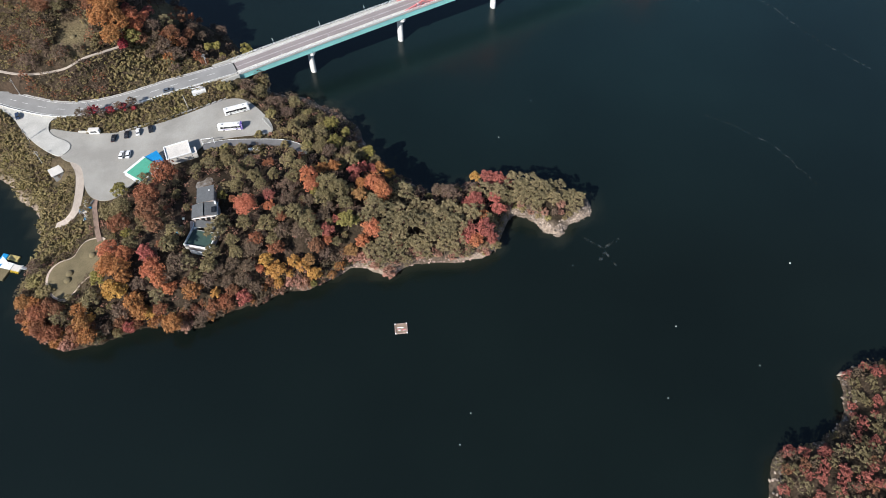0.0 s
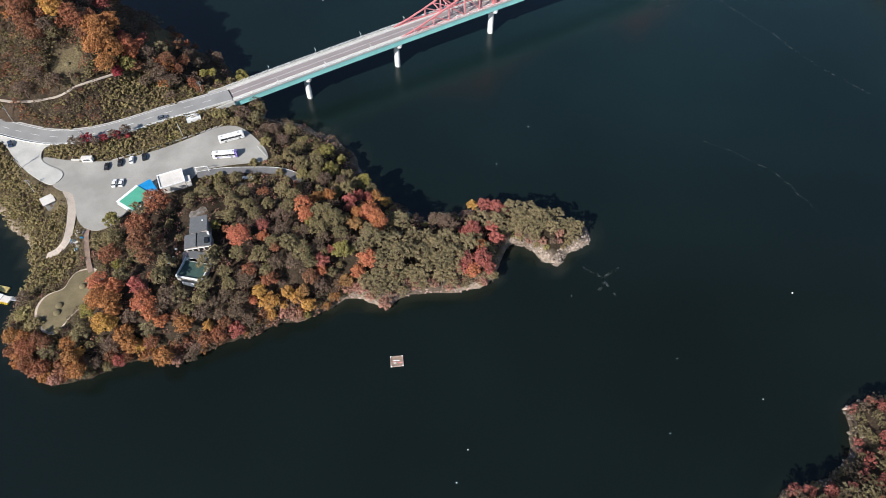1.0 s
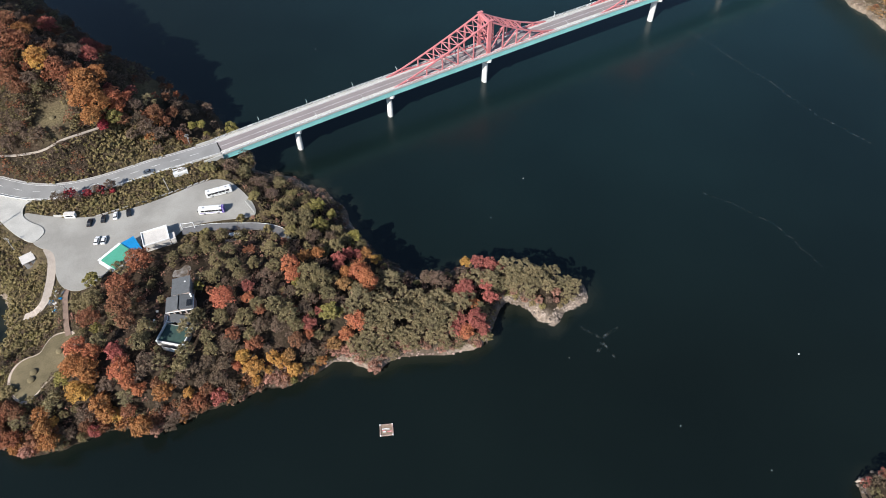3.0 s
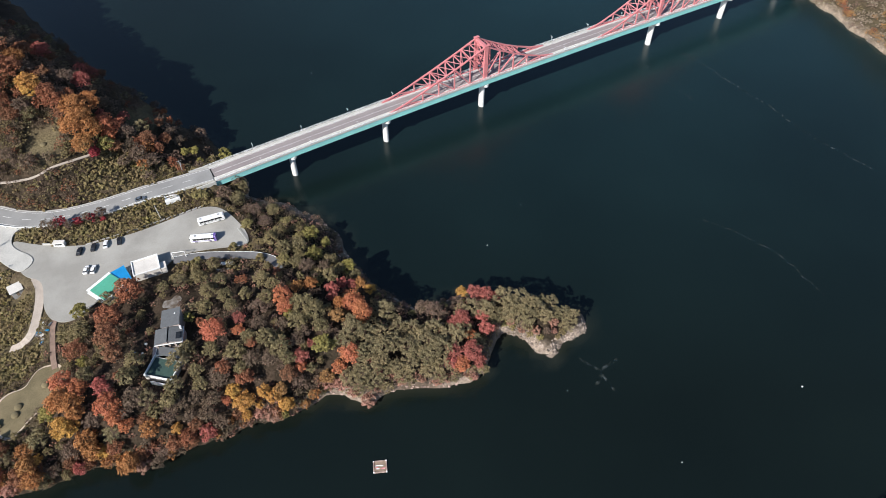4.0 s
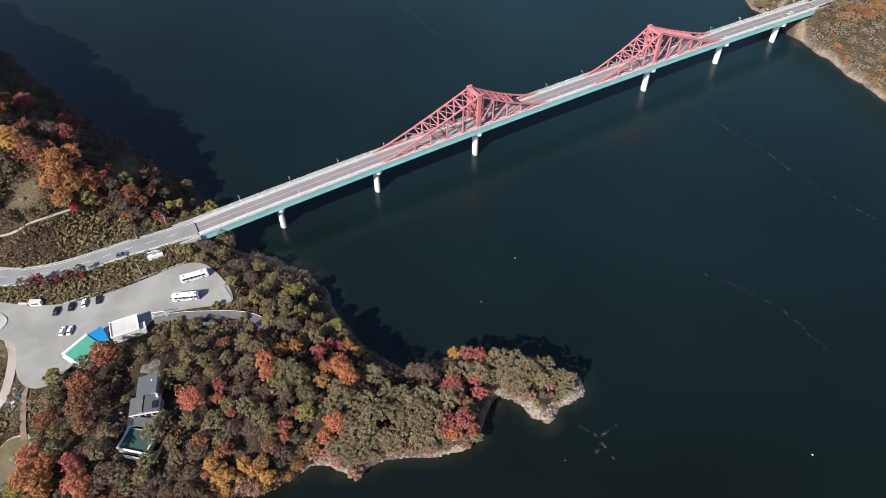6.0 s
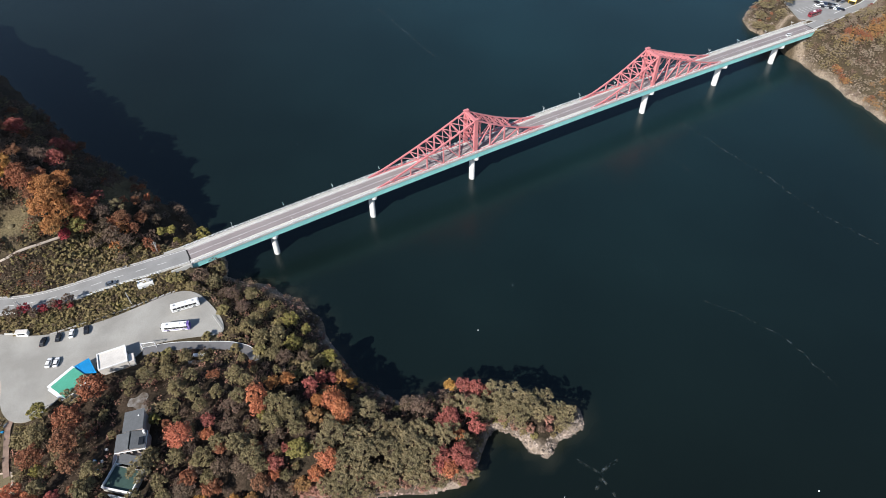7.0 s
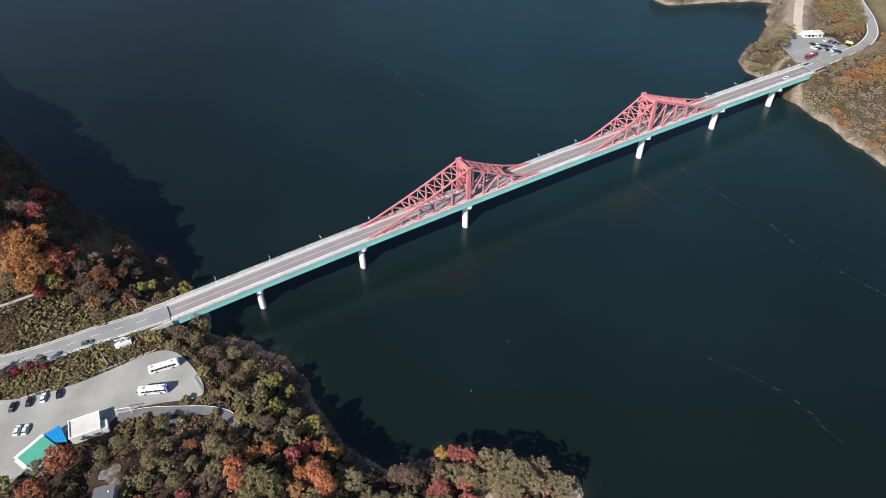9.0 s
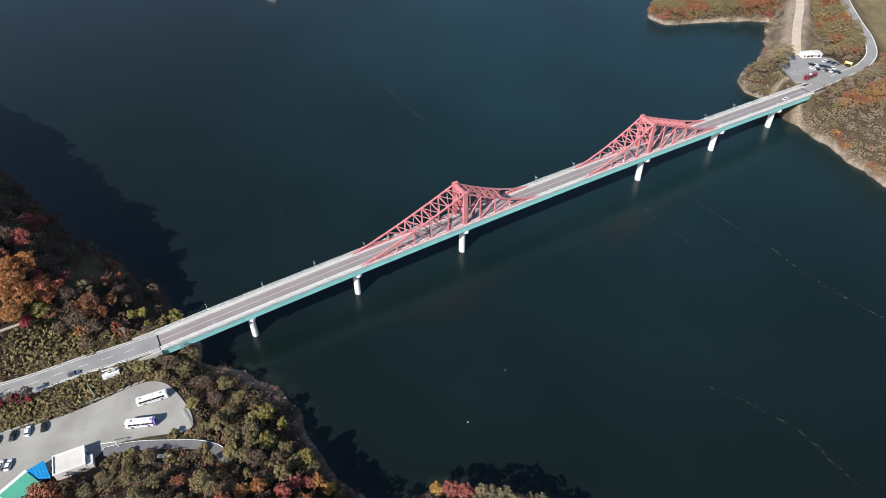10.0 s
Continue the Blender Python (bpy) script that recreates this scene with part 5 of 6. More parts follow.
def wheels(car, xs, half, r, w):
    for x in xs:
        for e in (-1, 1):
            wh = part("wheel", tube(bmesh.new(), (x, e * (half - w), r), (x, e * half, r), r, r, 14), RUBBER, car, "black tyre")
            part("rim", tube(bmesh.new(), (x, e * (half + 0.005), r), (x, e * (half + 0.02), r), r * 0.6, r * 0.55, 12), STEEL, wh)


CAR_STOCK = {}


def car(paint, x, y, z, turn, label, group="parked cars"):
    m = pose(x, y, z, 0, 0, turn)
    if paint in CAR_STOCK:
        return tagged(copy_thing(CAR_STOCK[paint], m), label, "car", group)
    c = thing("car", m, label, "car", group)
    L, W = 2.3, 0.9
    ring = lambda X, w, z0, z1: [(X, -w, z0), (X, w, z0), (X, w, z1 - 0.12), (X, w - 0.12, z1), (X, -w + 0.12, z1), (X, -w, z1 - 0.12)]
    part("body", loft(bmesh.new(), [ring(-L, W - 0.12, 0.35, 0.85), ring(-L + 0.2, W, 0.25, 0.98), ring(-0.8, W, 0.22, 1.0), ring(0.9, W, 0.22, 0.98), ring(L - 0.35, W - 0.03, 0.25, 0.86), ring(L, W - 0.18, 0.35, 0.66)]), CAR[paint], c)
    cab = lambda X, w, z1, g: [(X, -w, 0.96), (X, w, 0.96), (X + g, w - 0.16, z1), (X + g, -w + 0.16, z1)]
    part("window_glass", loft(bmesh.new(), [cab(-1.75, W - 0.05, 1.42, 0.5), cab(1.0, W - 0.05, 1.42, -0.65)]), GLASS, c, "dark tinted windows")
    part("roof", loft(bmesh.new(), [[(-1.3, -0.72, 1.4), (-1.3, 0.72, 1.4), (-1.22, 0.62, 1.49), (-1.22, -0.62, 1.49)], [(0.4, -0.72, 1.4), (0.4, 0.72, 1.4), (0.3, 0.62, 1.49), (0.3, -0.62, 1.49)]]), CAR[paint], c)
    wheels(c, (-1.4, 1.4), W, 0.33, 0.2)
    for e in (-1, 1):
        part("headlight", boxed(L - 0.12, L - 0.02, e * 0.55 - 0.16, e * 0.55 + 0.16, 0.6, 0.72, bevel=0.02), WHITE, c)
        part("tail_light", boxed(-L + 0.0, -L + 0.06, e * 0.6 - 0.14, e * 0.6 + 0.14, 0.7, 0.84), MATS["car_maroon"], c)
        part("mirror", boxed(0.55, 0.75, e * 0.98 - 0.09, e * 0.98 + 0.09, 0.98, 1.1, bevel=0.02), CAR[paint], c)
    CAR_STOCK[paint] = c
    return c


def bus(x, y, z, turn, paint, label, trim=None, length=11.4):
    b = thing("bus", pose(x, y, z, 0, 0, turn), label, "bus", "coaches")
    h, W = length / 2, 1.25
    ring = lambda X, w, z0, z1: [(X, -w, z0), (X, w, z0), (X, w, z1 - 0.25), (X, w - 0.22, z1), (X, -w + 0.22, z1), (X, -w, z1 - 0.25)]
    part("body", loft(bmesh.new(), [ring(-h, W - 0.1, 0.4, 3.05), ring(-h + 0.25, W, 0.32, 3.2), ring(h - 0.5, W, 0.32, 3.2), ring(h, W - 0.08, 0.4, 2.9)]), paint, b)
    for e in (-1, 1):
        for i in range(6):
            x0 = -h + 0.7 + i * (length - 1.8) / 6
            part("side_window", boxed(x0, x0 + (length - 1.8) / 6 - 0.12, *sorted((e * (W - 0.02), e * (W + 0.015))), 1.55, 2.6, bevel=0.008), GLASS, b, "dark tinted window")
        part("belt_stripe", boxed(-h + 0.4, h - 0.6, *sorted((e * (W - 0.02), e * (W + 0.012))), 0.95, 1.2), trim or STEEL, b)
        part("mirror", boxed(h - 0.1, h + 0.3, e * 1.2 - 0.1, e * 1.2 + 0.1, 2.3, 2.75, bevel=0.04), RUBBER, b)
    part("windscreen", boxed(h - 0.06, h + 0.012, -1.05, 1.05, 1.3, 2.65, bevel=0.01), GLASS, b, "dark windscreen")
    part("rear_window", boxed(-h - 0.012, -h + 0.06, -0.95, 0.95, 1.9, 2.7, bevel=0.01), GLASS, b)
    part("roof_unit", boxed(-1.9, 0.4, -0.75, 0.75, 3.16, 3.36, bevel=0.06), WHITE, b, "white roof air-conditioning unit")
    for X in (-h + 1.5, h - 2.3):
        part("roof_hatch", boxed(X - 0.4, X + 0.4, -0.4, 0.4, 3.17, 3.25, bevel=0.02), MATS["galvanised"], b)
    if trim:
        part("tail_panel", loft(bmesh.new(), [ring(-h - 0.01, W - 0.09, 0.38, 3.07), ring(-h + 0.3, W + 0.012, 0.31, 3.215), ring(-h + 1.0, W + 0.012, 0.31, 3.215)]), trim, b, "purple painted tail")
    wheels(b, (-h + 2.6, h - 2.4), W + 0.01, 0.5, 0.3)
    return b


LZ = 13.3
bus(-96.6, 231.0, LZ, 21.4, WHITE, "white coach with dark windows on the gravel car park")
bus(-97.4, 219.8, LZ, 186.3, WHITE, "white coach with a purple tail on the gravel car park", PURPLE, 11.0)
for x, y, a, paint, label in ((-149.2, 213.6, 97, "black", "black car parked at the gravel car park's edge"), (-143.9, 215.8, 100, "black", "black car parked at the gravel car park's edge"),
                              (-139.2, 217.6, 104, "white", "white car parked at the gravel car park's edge"), (-134.0, 219.4, 108, "black", "black car parked at the gravel car park's edge"),
                              (-142.8, 203.4, 95, "white", "white car standing on the open gravel"), (-139.9, 203.7, 97, "white", "white car standing on the open gravel")):
    car(paint, x, y, LZ, a, label)
car("grey", -130.2, 241.6, 16.65, 23, "grey car driving on the asphalt road", "cars on the road")
car("navy", -197.6, 227.6, 13.75, 118, "dark blue car on the concrete slip road", "cars on the road")
FZ = 17.95
bus(262.5, 474.0, FZ, 30, MATS["car_maroon"], "dark red coach with a white roof on the far car park", None, 10.5)
paints = ["white", "black", "silver", "black", "white", "navy", "black", "grey"]
for i in range(7):
    car(paints[i % 8], 270.0 + i * 2.35, 487.2 - i * 1.0, FZ, 118, paints[i % 8] + " car parked on the far asphalt car park")
for i in range(6):
    car(paints[(i + 3) % 8], 271.5 + i * 2.4, 492.6 - i * 1.0, FZ, 118, paints[(i + 3) % 8] + " car parked on the far asphalt car park")
for i in range(4):
    car(paints[(i + 4) % 8], 283.0 + i * 2.3, 498.0 - i * 1.9, FZ, 35, paints[(i + 4) % 8] + " car parked on the far asphalt car park")
car("grey", 254.5, 497.0, FZ, 12, "grey car parked on the far asphalt car park")
car("silver", 257.0, 500.4, FZ, 12, "silver car parked on the far asphalt car park")
car("white", 233.5 , 444.2, 0, 0, "white car crossing the road bridge", "cars on the road").matrix_basis = BRIDGE @ pose(350, -1.7, deck_z(350), 0, 0, 0)


# ---- buildings by the car park ----
def hall():
    h = thing("green_roofed_hall", pose(-129.4, 192.4, LZ, 0, 0, 57), "low white hall with a green coated flat roof", "building")
    part("wall", boxed(-4.6, 5.0, -4.6, 4.4, -0.6, 2.7), WHITE, h)
    part("roof", boxed(-4.9, 5.4, -4.0, 4.8, 2.71, 2.95, bevel=0.04), GREEN, h, "bright green coated roof")
    part("awning", boxed(-5.6, 5.6, 4.85, 6.4, 2.4, 2.6, bevel=0.03), WHITE, h, "white awning over the front")
    part("eave", boxed(-5.2, 5.5, -4.9, -4.05, 2.5, 2.75, bevel=0.03), WHITE, h)
    part("verge", boxed(-6.3, -4.95, -4.0, 4.8, 2.45, 2.65, bevel=0.03), WHITE, h)
    for i in range(3):
        part("awning_post", tube(bmesh.new(), (-5 + i * 5, 6.2, 0), (-5 + i * 5, 6.2, 2.4), 0.08), STEEL, h)
        d = part("window", boxed(-4.2 + i * 3.1, -2.2 + i * 3.1, 4.4, 4.46, 0.4, 2.1), GLASS, h)
        part("window_frame", boxed(-4.35 + i * 3.1, -2.05 + i * 3.1, 4.4, 4.43, 0.25, 2.25), STEEL, d)
    return h


hall()
lean = thing("lean_to_shelter", pose(-126.6, 199.6, LZ, 0, 0, 28), "bright blue sheet-roofed shelter between two buildings", "shelter")
bm = bmesh.new()
prism(bm, [(-4.0, 2.6), (2.0, 4.1), (3.6, -4.6), (-2.6, -1.6)], 2.35, 2.5)
part("roof", bm, BLUE, lean, "bright blue sheet roof")
for i in range(5):
    part("roof_rib", beam(bmesh.new(), (-3.4 + i * 1.2, 2.5 + i * 0.25, 2.54), (-2.2 + i * 1.2, -1.6 - i * 0.5, 2.54), 0.08), BLUE, lean)
for x, y in ((-3.6, 2.2), (1.8, 3.6), (3.0, -3.6)):
    part("post", tube(bmesh.new(), (x, y, -0.3), (x, y, 2.35), 0.07), STEEL, lean)
store = thing("flat_roofed_store", pose(-116.2, 204.2, LZ, 0, 0, 24), "low cream flat-roofed building with a stepped parapet", "building")
part("wall", boxed(-6.4, 4.0, -4.2, 3.7, -0.6, 3.1), CREAM, store)
part("roof", boxed(-6.2, 3.8, -4.0, 3.5, 3.1, 3.25), CREAM, store)
for a in ((-6.6, 4.2, 3.5, 3.9), (-6.6, 4.2, -4.4, -4.0), (-6.6, -6.2, -3.99, 3.49), (3.8, 4.2, -3.99, 3.49)):
    part("parapet", boxed(*a, 3.1, 3.65, bevel=0.02), WHITE, store, "white parapet")
part("wing", boxed(4.21, 6.2, -4.2, -0.6, -0.6, 2.3, bevel=0.03), CREAM, store)
part("wing_roof", boxed(4.22, 6.4, -4.4, -0.4, 2.31, 2.5, bevel=0.02), CREAM, store)
# solid near-black box: its colour stands for the shade inside the openings
part("roof_tank", boxed(-7.6, -6.62, -2.6, 0.6, -0.3, 2.2, bevel=0.05), GLASS, store, "near-black block standing for the shade in an open doorway")
for i in range(3):
    part("window", boxed(-5.2 + i * 3, -3.2 + i * 3, 3.7, 3.76, 0.9, 2.2), GLASS, store)
part("door", boxed(3.99, 4.05, 1.4, 2.6, 0, 2.1), GLASS, store)


def house():
    h = thing("house", pose(HOUSE_AT[0], HOUSE_AT[1], 18.2, 0, 0, HOUSE_TURN), "two-storey house with dark slate roofs and white trim", "house")
    stucco = mat("pinkish_stucco", (0.40, 0.34, 0.32), 0.9, dark=0.85, scale=2, fine=14)
    part("wall", boxed(-2.9, 3.5, 0.4, 7.6, -1, 6.6), stucco, h)
    part("wall", boxed(-4.9, 4.5, -6.4, 0.39, -1, 5.8), stucco, h)
    part("eave", boxed(-5.2, 4.7, -6.9, -6.62, 5.6, 5.84, bevel=0.03), WHITE, h, "white eave board")
    part("gutter", boxed(4.72, 4.95, -6.6, 0.05, 5.65, 5.84, bevel=0.03), WHITE, h, "white gutter")
    balcony = part("balcony", boxed(-5.0, 4.4, -9.0, -6.5, 2.6, 2.85, bevel=0.03), stucco, h, "pinkish balcony floor")
    for x0, x1, y0, y1 in ((-5.1, 4.5, -9.2, -9.0), (-5.2, -5.0, -9.0, -6.5), (4.4, 4.6, -9.0, -6.5)):
        part("parapet", boxed(x0, x1, y0, y1, 2.6, 3.6, bevel=0.03), WHITE, balcony, "white parapet")
    for i in range(4):
        part("table", boxed(-3.4 + i * 1.9, -2.6 + i * 1.9, -8.2, -7.5, 2.86, 3.5, bevel=0.04), WHITE, balcony, "small white table")
    part("side_stair", boxed(-6.9, -5.4, -9.4, -4.6, -1, 2.2, bevel=0.05), stucco, h, "pinkish outside stair")
    part("roof_vent", boxed(1.6, 2.1, 5.2, 5.7, 7.1, 7.7, bevel=0.04), WHITE, h)
    part("roof", loft(bmesh.new(), [[(-3.2, 0.1, 6.65), (-3.2, 8.0, 6.65), (-3.2, 8.0, 6.9), (-3.2, 0.1, 6.9)], [(3.7, 0.1, 7.4), (3.7, 8.0, 7.4), (3.7, 8.0, 7.65), (3.7, 0.1, 7.65)]]), SLATE, h, "dark slate pitched roof")
    part("roof", loft(bmesh.new(), [[(-5.2, -6.6, 5.85), (-5.2, 0.05, 5.85), (-5.2, 0.05, 6.1), (-5.2, -6.6, 6.1)], [(-0.6, -6.6, 6.7), (-0.6, 0.05, 6.7), (-0.6, 0.05, 6.95), (-0.6, -6.6, 6.95)]]), SLATE, h, "dark slate pitched roof")
    part("roof", loft(bmesh.new(), [[(-0.1, -6.6, 6.7), (-0.1, 0.05, 6.7), (-0.1, 0.05, 6.95), (-0.1, -6.6, 6.95)], [(4.7, -6.6, 5.85), (4.7, 0.05, 5.85), (4.7, 0.05, 6.1), (4.7, -6.6, 6.1)]]), SLATE, h, "dark slate pitched roof")
    part("roof_slot", boxed(-0.59, -0.11, -6.3, -0.4, 5.85, 6.4), GLASS, h, "dark glazed slot between the roofs")
    part("skylight", boxed(2.5, 4.1, -5.4, -2.6, 6.15, 6.62, bevel=0.04), GLASS, h)
    part("chimney", boxed(3.7, 4.4, -1.3, -0.6, 5.9, 7.6, bevel=0.03), WHITE, h)
    for i in range(4):
        w = part("window", boxed(-4.0 + i * 2.1, -2.7 + i * 2.1, -6.46, -6.4, 3.4, 5.0), GLASS, h)
        part("window_frame", boxed(-4.12 + i * 2.1, -2.58 + i * 2.1, -6.43, -6.4, 3.28, 5.12), WOOD, w)
    return h


house()
terrace = thing("terrace", pose(-94.3, 152.8, 18.0, 0, 0, -12), "raised garden terrace with a dark green deck and white rim", "terrace")
part("platform", boxed(-5.6, 5.0, -4.8, 3.4, -3, 2.6, bevel=0.03), CONCRETE_GREY, terrace)
part("deck", boxed(-5.2, 4.6, -4.4, 3.0, 2.605, 2.66), mat("dark_green_deck", (0.05, 0.09, 0.075), 0.5, dark=0.8), terrace, "dark green deck")
for a in ((-5.7, 5.1, -4.9, -4.5), (-5.7, -5.3, -4.49, 4.6), (4.7, 5.1, -4.49, 3.5)):
    part("rim", boxed(*a, 2.6, 3.5, bevel=0.03), WHITE, terrace, "white rim wall")
part("canopy", boxed(-4.9, 4.6, 3.52, 7.0, 4.2, 4.4, bevel=0.03), SLATE, terrace, "slate canopy")
part("fence", boxed(-2.6, 4.0, -6.4, -6.3, 0.2, 2.9), RAIL, terrace)

hut = thing("flat_roofed_hut", pose(-170.2, 195.6, ground_z(-170.2, 195.6) - 0.2, 0, 0, 38), "small hut with a pale flat roof among bushes", "hut")
part("wall", boxed(-2.2, 2.2, -2.1, 2.1, -1.2, 2.6), CONCRETE_GREY, hut)
part("roof", boxed(-2.7, 2.7, -2.6, 2.6, 2.61, 2.85, bevel=0.04), CREAM, hut, "pale flat roof")
part("door", boxed(-0.5, 0.5, -2.15, -2.1, 0, 2), WOOD, hut)
booth = thing("booth", pose(-158.9, 217.6, LZ, 0, 0, 2), "white box-shaped booth at the car park's edge", "booth")
part("body", boxed(-2.3, 2.3, -0.9, 0.9, 0, 2.1, bevel=0.04), WHITE, booth)
part("roof", boxed(-2.4, 2.4, -1.0, 1.0, 2.11, 2.25, bevel=0.03), CREAM, booth)
part("window", boxed(-1.6, 1.4, -0.94, -0.9, 0.9, 1.7), GLASS, booth)
wall_low = tagged(part("low_wall", boxed(-166.5, -161.6, 217.6, 218.1, 12.9, 14.1, bevel=0.05), CONCRETE), "pale concrete block wall at the car park's edge", "wall", kind="structure")
for i in range(18):
    x, y = -147 + i * 2.55, 218.3 + i * 1.15 + (i / 18) ** 2 * 2.5
    if i not in (5,):
        k = tagged(part("kerb_stone", boxed(-1.2, 1.2, -0.14, 0.14, -0.3, 0.32, bevel=0.03), CONCRETE_GREY), "grey concrete kerb stone edging the car park", "kerb stone", "car park edging")
        k.matrix_basis = pose(x, y, LZ, 0, 0, 24 + i)
guard = thing("guard_rail", pose(0, 0, 0), "white roadside guard rail on short posts", "guard rail")
bm = bmesh.new()
ribbon(bm, ROAD[14:-3], -5.25, -5.33, 0.72, 0.32)
part("rail", bm, RAIL, guard)
for i in range(14, len(ROAD) - 3):
    dd = (ROAD[i + 1] - ROAD[i]).normalized()
    q = ROAD[i] + Vector((dd.y, -dd.x, 0)) * 5.4
    part("post", boxed(q.x - 0.09, q.x + 0.09, q.y - 0.09, q.y + 0.09, q.z - 0.6, q.z + 0.75), WHITE, guard)
pad = thing("bus_stop_pad", pose(-116.4, 242.6, 16.4, 0, 0, 26), "white concrete platform beside the road", "platform")
part("slab", boxed(-3.2, 3.2, -1.7, 1.7, -1.5, 0.5, bevel=0.05), WHITE, pad)
part("step", boxed(-0.8, 0.8, 1.71, 2.3, -0.5, 0.2, bevel=0.03), CONCRETE, pad)
part("block", boxed(0.8, 2.2, -1.0, 0.2, 0.5, 1.3, bevel=0.05), CONCRETE_GREY, pad)
gate = thing("gate", pose(-105.6, 210.2, LZ, 0, 0, 100), "white steel gate frame across the lane entrance", "gate")
for y in (-2.6, 2.6):
    part("post", tube(bmesh.new(), (0, y, -0.3), (0, y, 3.6), 0.14), RAIL, gate)
part("beam", tube(bmesh.new(), (0, -2.6, 3.5), (0, 2.6, 3.5), 0.12), RAIL, gate)
part("stay", tube(bmesh.new(), (1.8, 2.6, 0), (0, 2.6, 3.3), 0.08), RAIL, gate)
fence = thing("fence", pose(-81.5, 222.5, LZ, 0, 0, -52), "pale low fence at the end of the car park", "fence")
part("rail", boxed(-4, 4, -0.06, 0.06, 0.8, 0.95), CONCRETE, fence)
for i in range(5):
    part("post", boxed(-4 + i * 2 - 0.1, -4 + i * 2 + 0.1, -0.1, 0.1, -0.4, 1.0), CONCRETE, fence)


def pole_at(x, y, height_m, label="grey concrete utility pole with cross-arms", wires=True):
    p = thing("utility_pole", pose(x, y, ground_z(x, y), random.uniform(-2, 2), random.uniform(-2, 2), random.uniform(0, 180)), label, "utility pole", "utility poles")
    part("shaft", tube(bmesh.new(), (0, 0, -0.8), (0, 0, height_m), 0.19, 0.12, 10), POLE, p)
    for h in (height_m - 0.5, height_m - 1.3):
        part("cross_arm", boxed(-0.9, 0.9, -0.06, 0.06, h, h + 0.12), STEEL, p)
        for X in (-0.8, 0, 0.8):
            part("insulator", tube(bmesh.new(), (X, 0, h + 0.13), (X, 0, h + 0.33), 0.05, 0.04, 8), WHITE, p)
    part("transformer", tube(bmesh.new(), (0.35, 0, height_m - 2.8), (0.35, 0, height_m - 1.9), 0.24, 0.24, 12), STEEL, p)


for x, y, hm in ((-202, 242.6, 9), (-161.5, 227.2, 9), (-156.5, 226.4, 8), (-119.5, 232.5, 9), (-178.8, 201.5, 9), (-116, 260.5, 8), (-187.5, 213, 7)):
    pole_at(x, y, hm)

# ---- burial lawn, path and clutter ----
for x, y, r in ((-146.4, 141.8, 1.5), (-146.2, 138.6, 1.5), (-140.2, 150.6, 1.4)):
    bm = bmesh.new()
    bmesh.ops.create_uvsphere(bm, u_segments=20, v_segments=10, radius=r)
    for v in bm.verts:
        v.co.z *= 0.6
    g = tagged(part("grave_mound", bm, GRASS, smooth=True), "low round grass-covered burial mound on the lawn", "mound", "burial mounds")
    g.location = (x, y, 12.4)
bm = bmesh.new()
bmesh.ops.create_uvsphere(bm, u_segments=20, v_segments=10, radius=1.4)
for v in bm.verts:
    v.co.z *= 0.6
g = tagged(part("grave_mound", bm, GRASS, smooth=True), "low round burial mound in the hillside clearing", "mound", "burial mounds")
g.location = (CLEARING[0], CLEARING[1], 32.6)
colours = [WHITE, BLUE, STEEL, WHITE, CREAM, BLUE, CONCRETE, RUBBER]
for i in range(14):
    x, y = -149.5 + random.uniform(-3.4, 1.6), 174.5 + random.uniform(-5, 4)
    bm = boxed(-0.5, 0.5, -0.35, 0.35, 0, 0.7, bevel=0.08)
    c = tagged(part("crate", bm, colours[i % 8]), "stacked crate or tarpaulin bundle beside the car park", "crate", "stored goods")
    c.matrix_basis = pose(x, y, ground_z(x, y), 0, 0, random.uniform(0, 180)) @ Matrix.Diagonal((random.uniform(0.8, 2.2), random.uniform(0.8, 1.8), random.uniform(0.7, 1.4), 1))
for i in range(5):
    x, y = -104 + random.uniform(-3, 1.5), 160 + random.uniform(-4, 4)
    c = tagged(part("crate", boxed(-0.5, 0.5, -0.35, 0.35, 0, 0.7, bevel=0.08), colours[(i + 1) % 8]), "small bundle lying beside the house", "crate", "stored goods")
    c.matrix_basis = pose(x, y, ground_z(x, y), 0, 0, random.uniform(0, 180))
shed = thing("lane_shelter", pose(-84.5, 205.5, ground_z(-84.5, 205.5), 0, 0, 5), "small white-roofed shelter beside the lane", "shelter")
part("roof", boxed(-2.4, 2.4, -0.8, 0.8, 2.3, 2.5, bevel=0.05), WHITE, shed)
part("wall", boxed(-2.2, 2.2, 0.5, 0.7, -0.3, 2.29), CONCRETE_GREY, shed)
part("floor_slab", boxed(-4.6, 2.0, -2.2, -0.81, -0.4, 0.12, bevel=0.03), CONCRETE_GREY, shed)

# ---- on the water ----
dock = thing("floating_dock", pose(-182.5, 153.2, 0, 0, 0, -14), "floating jetty with white and yellow leisure pontoons", "jetty")
for x0, x1, y0, y1, m, lab in ((-1.8, 3.2, -6.5, -1.2, MATS["dry_lawn"], "olive pontoon deck"), (-4.5, -1.9, -6.0, 5.6, BLUE, "blue pontoon"), (-1.8, 3.0, -1.1, 2.2, WHITE, "white pontoon deck"), (-1.4, 3.4, 3.4, 5.8, mat("faded_yellow", (0.66, 0.52, 0.20), 0.6), "faded yellow float"), (3.3, 7.2, -1.2, 1.9, CREAM, "pale landing stage")):
    part("pontoon", boxed(x0, x1, y0, y1, -0.3, 0.65, bevel=0.15), m, dock, lab)
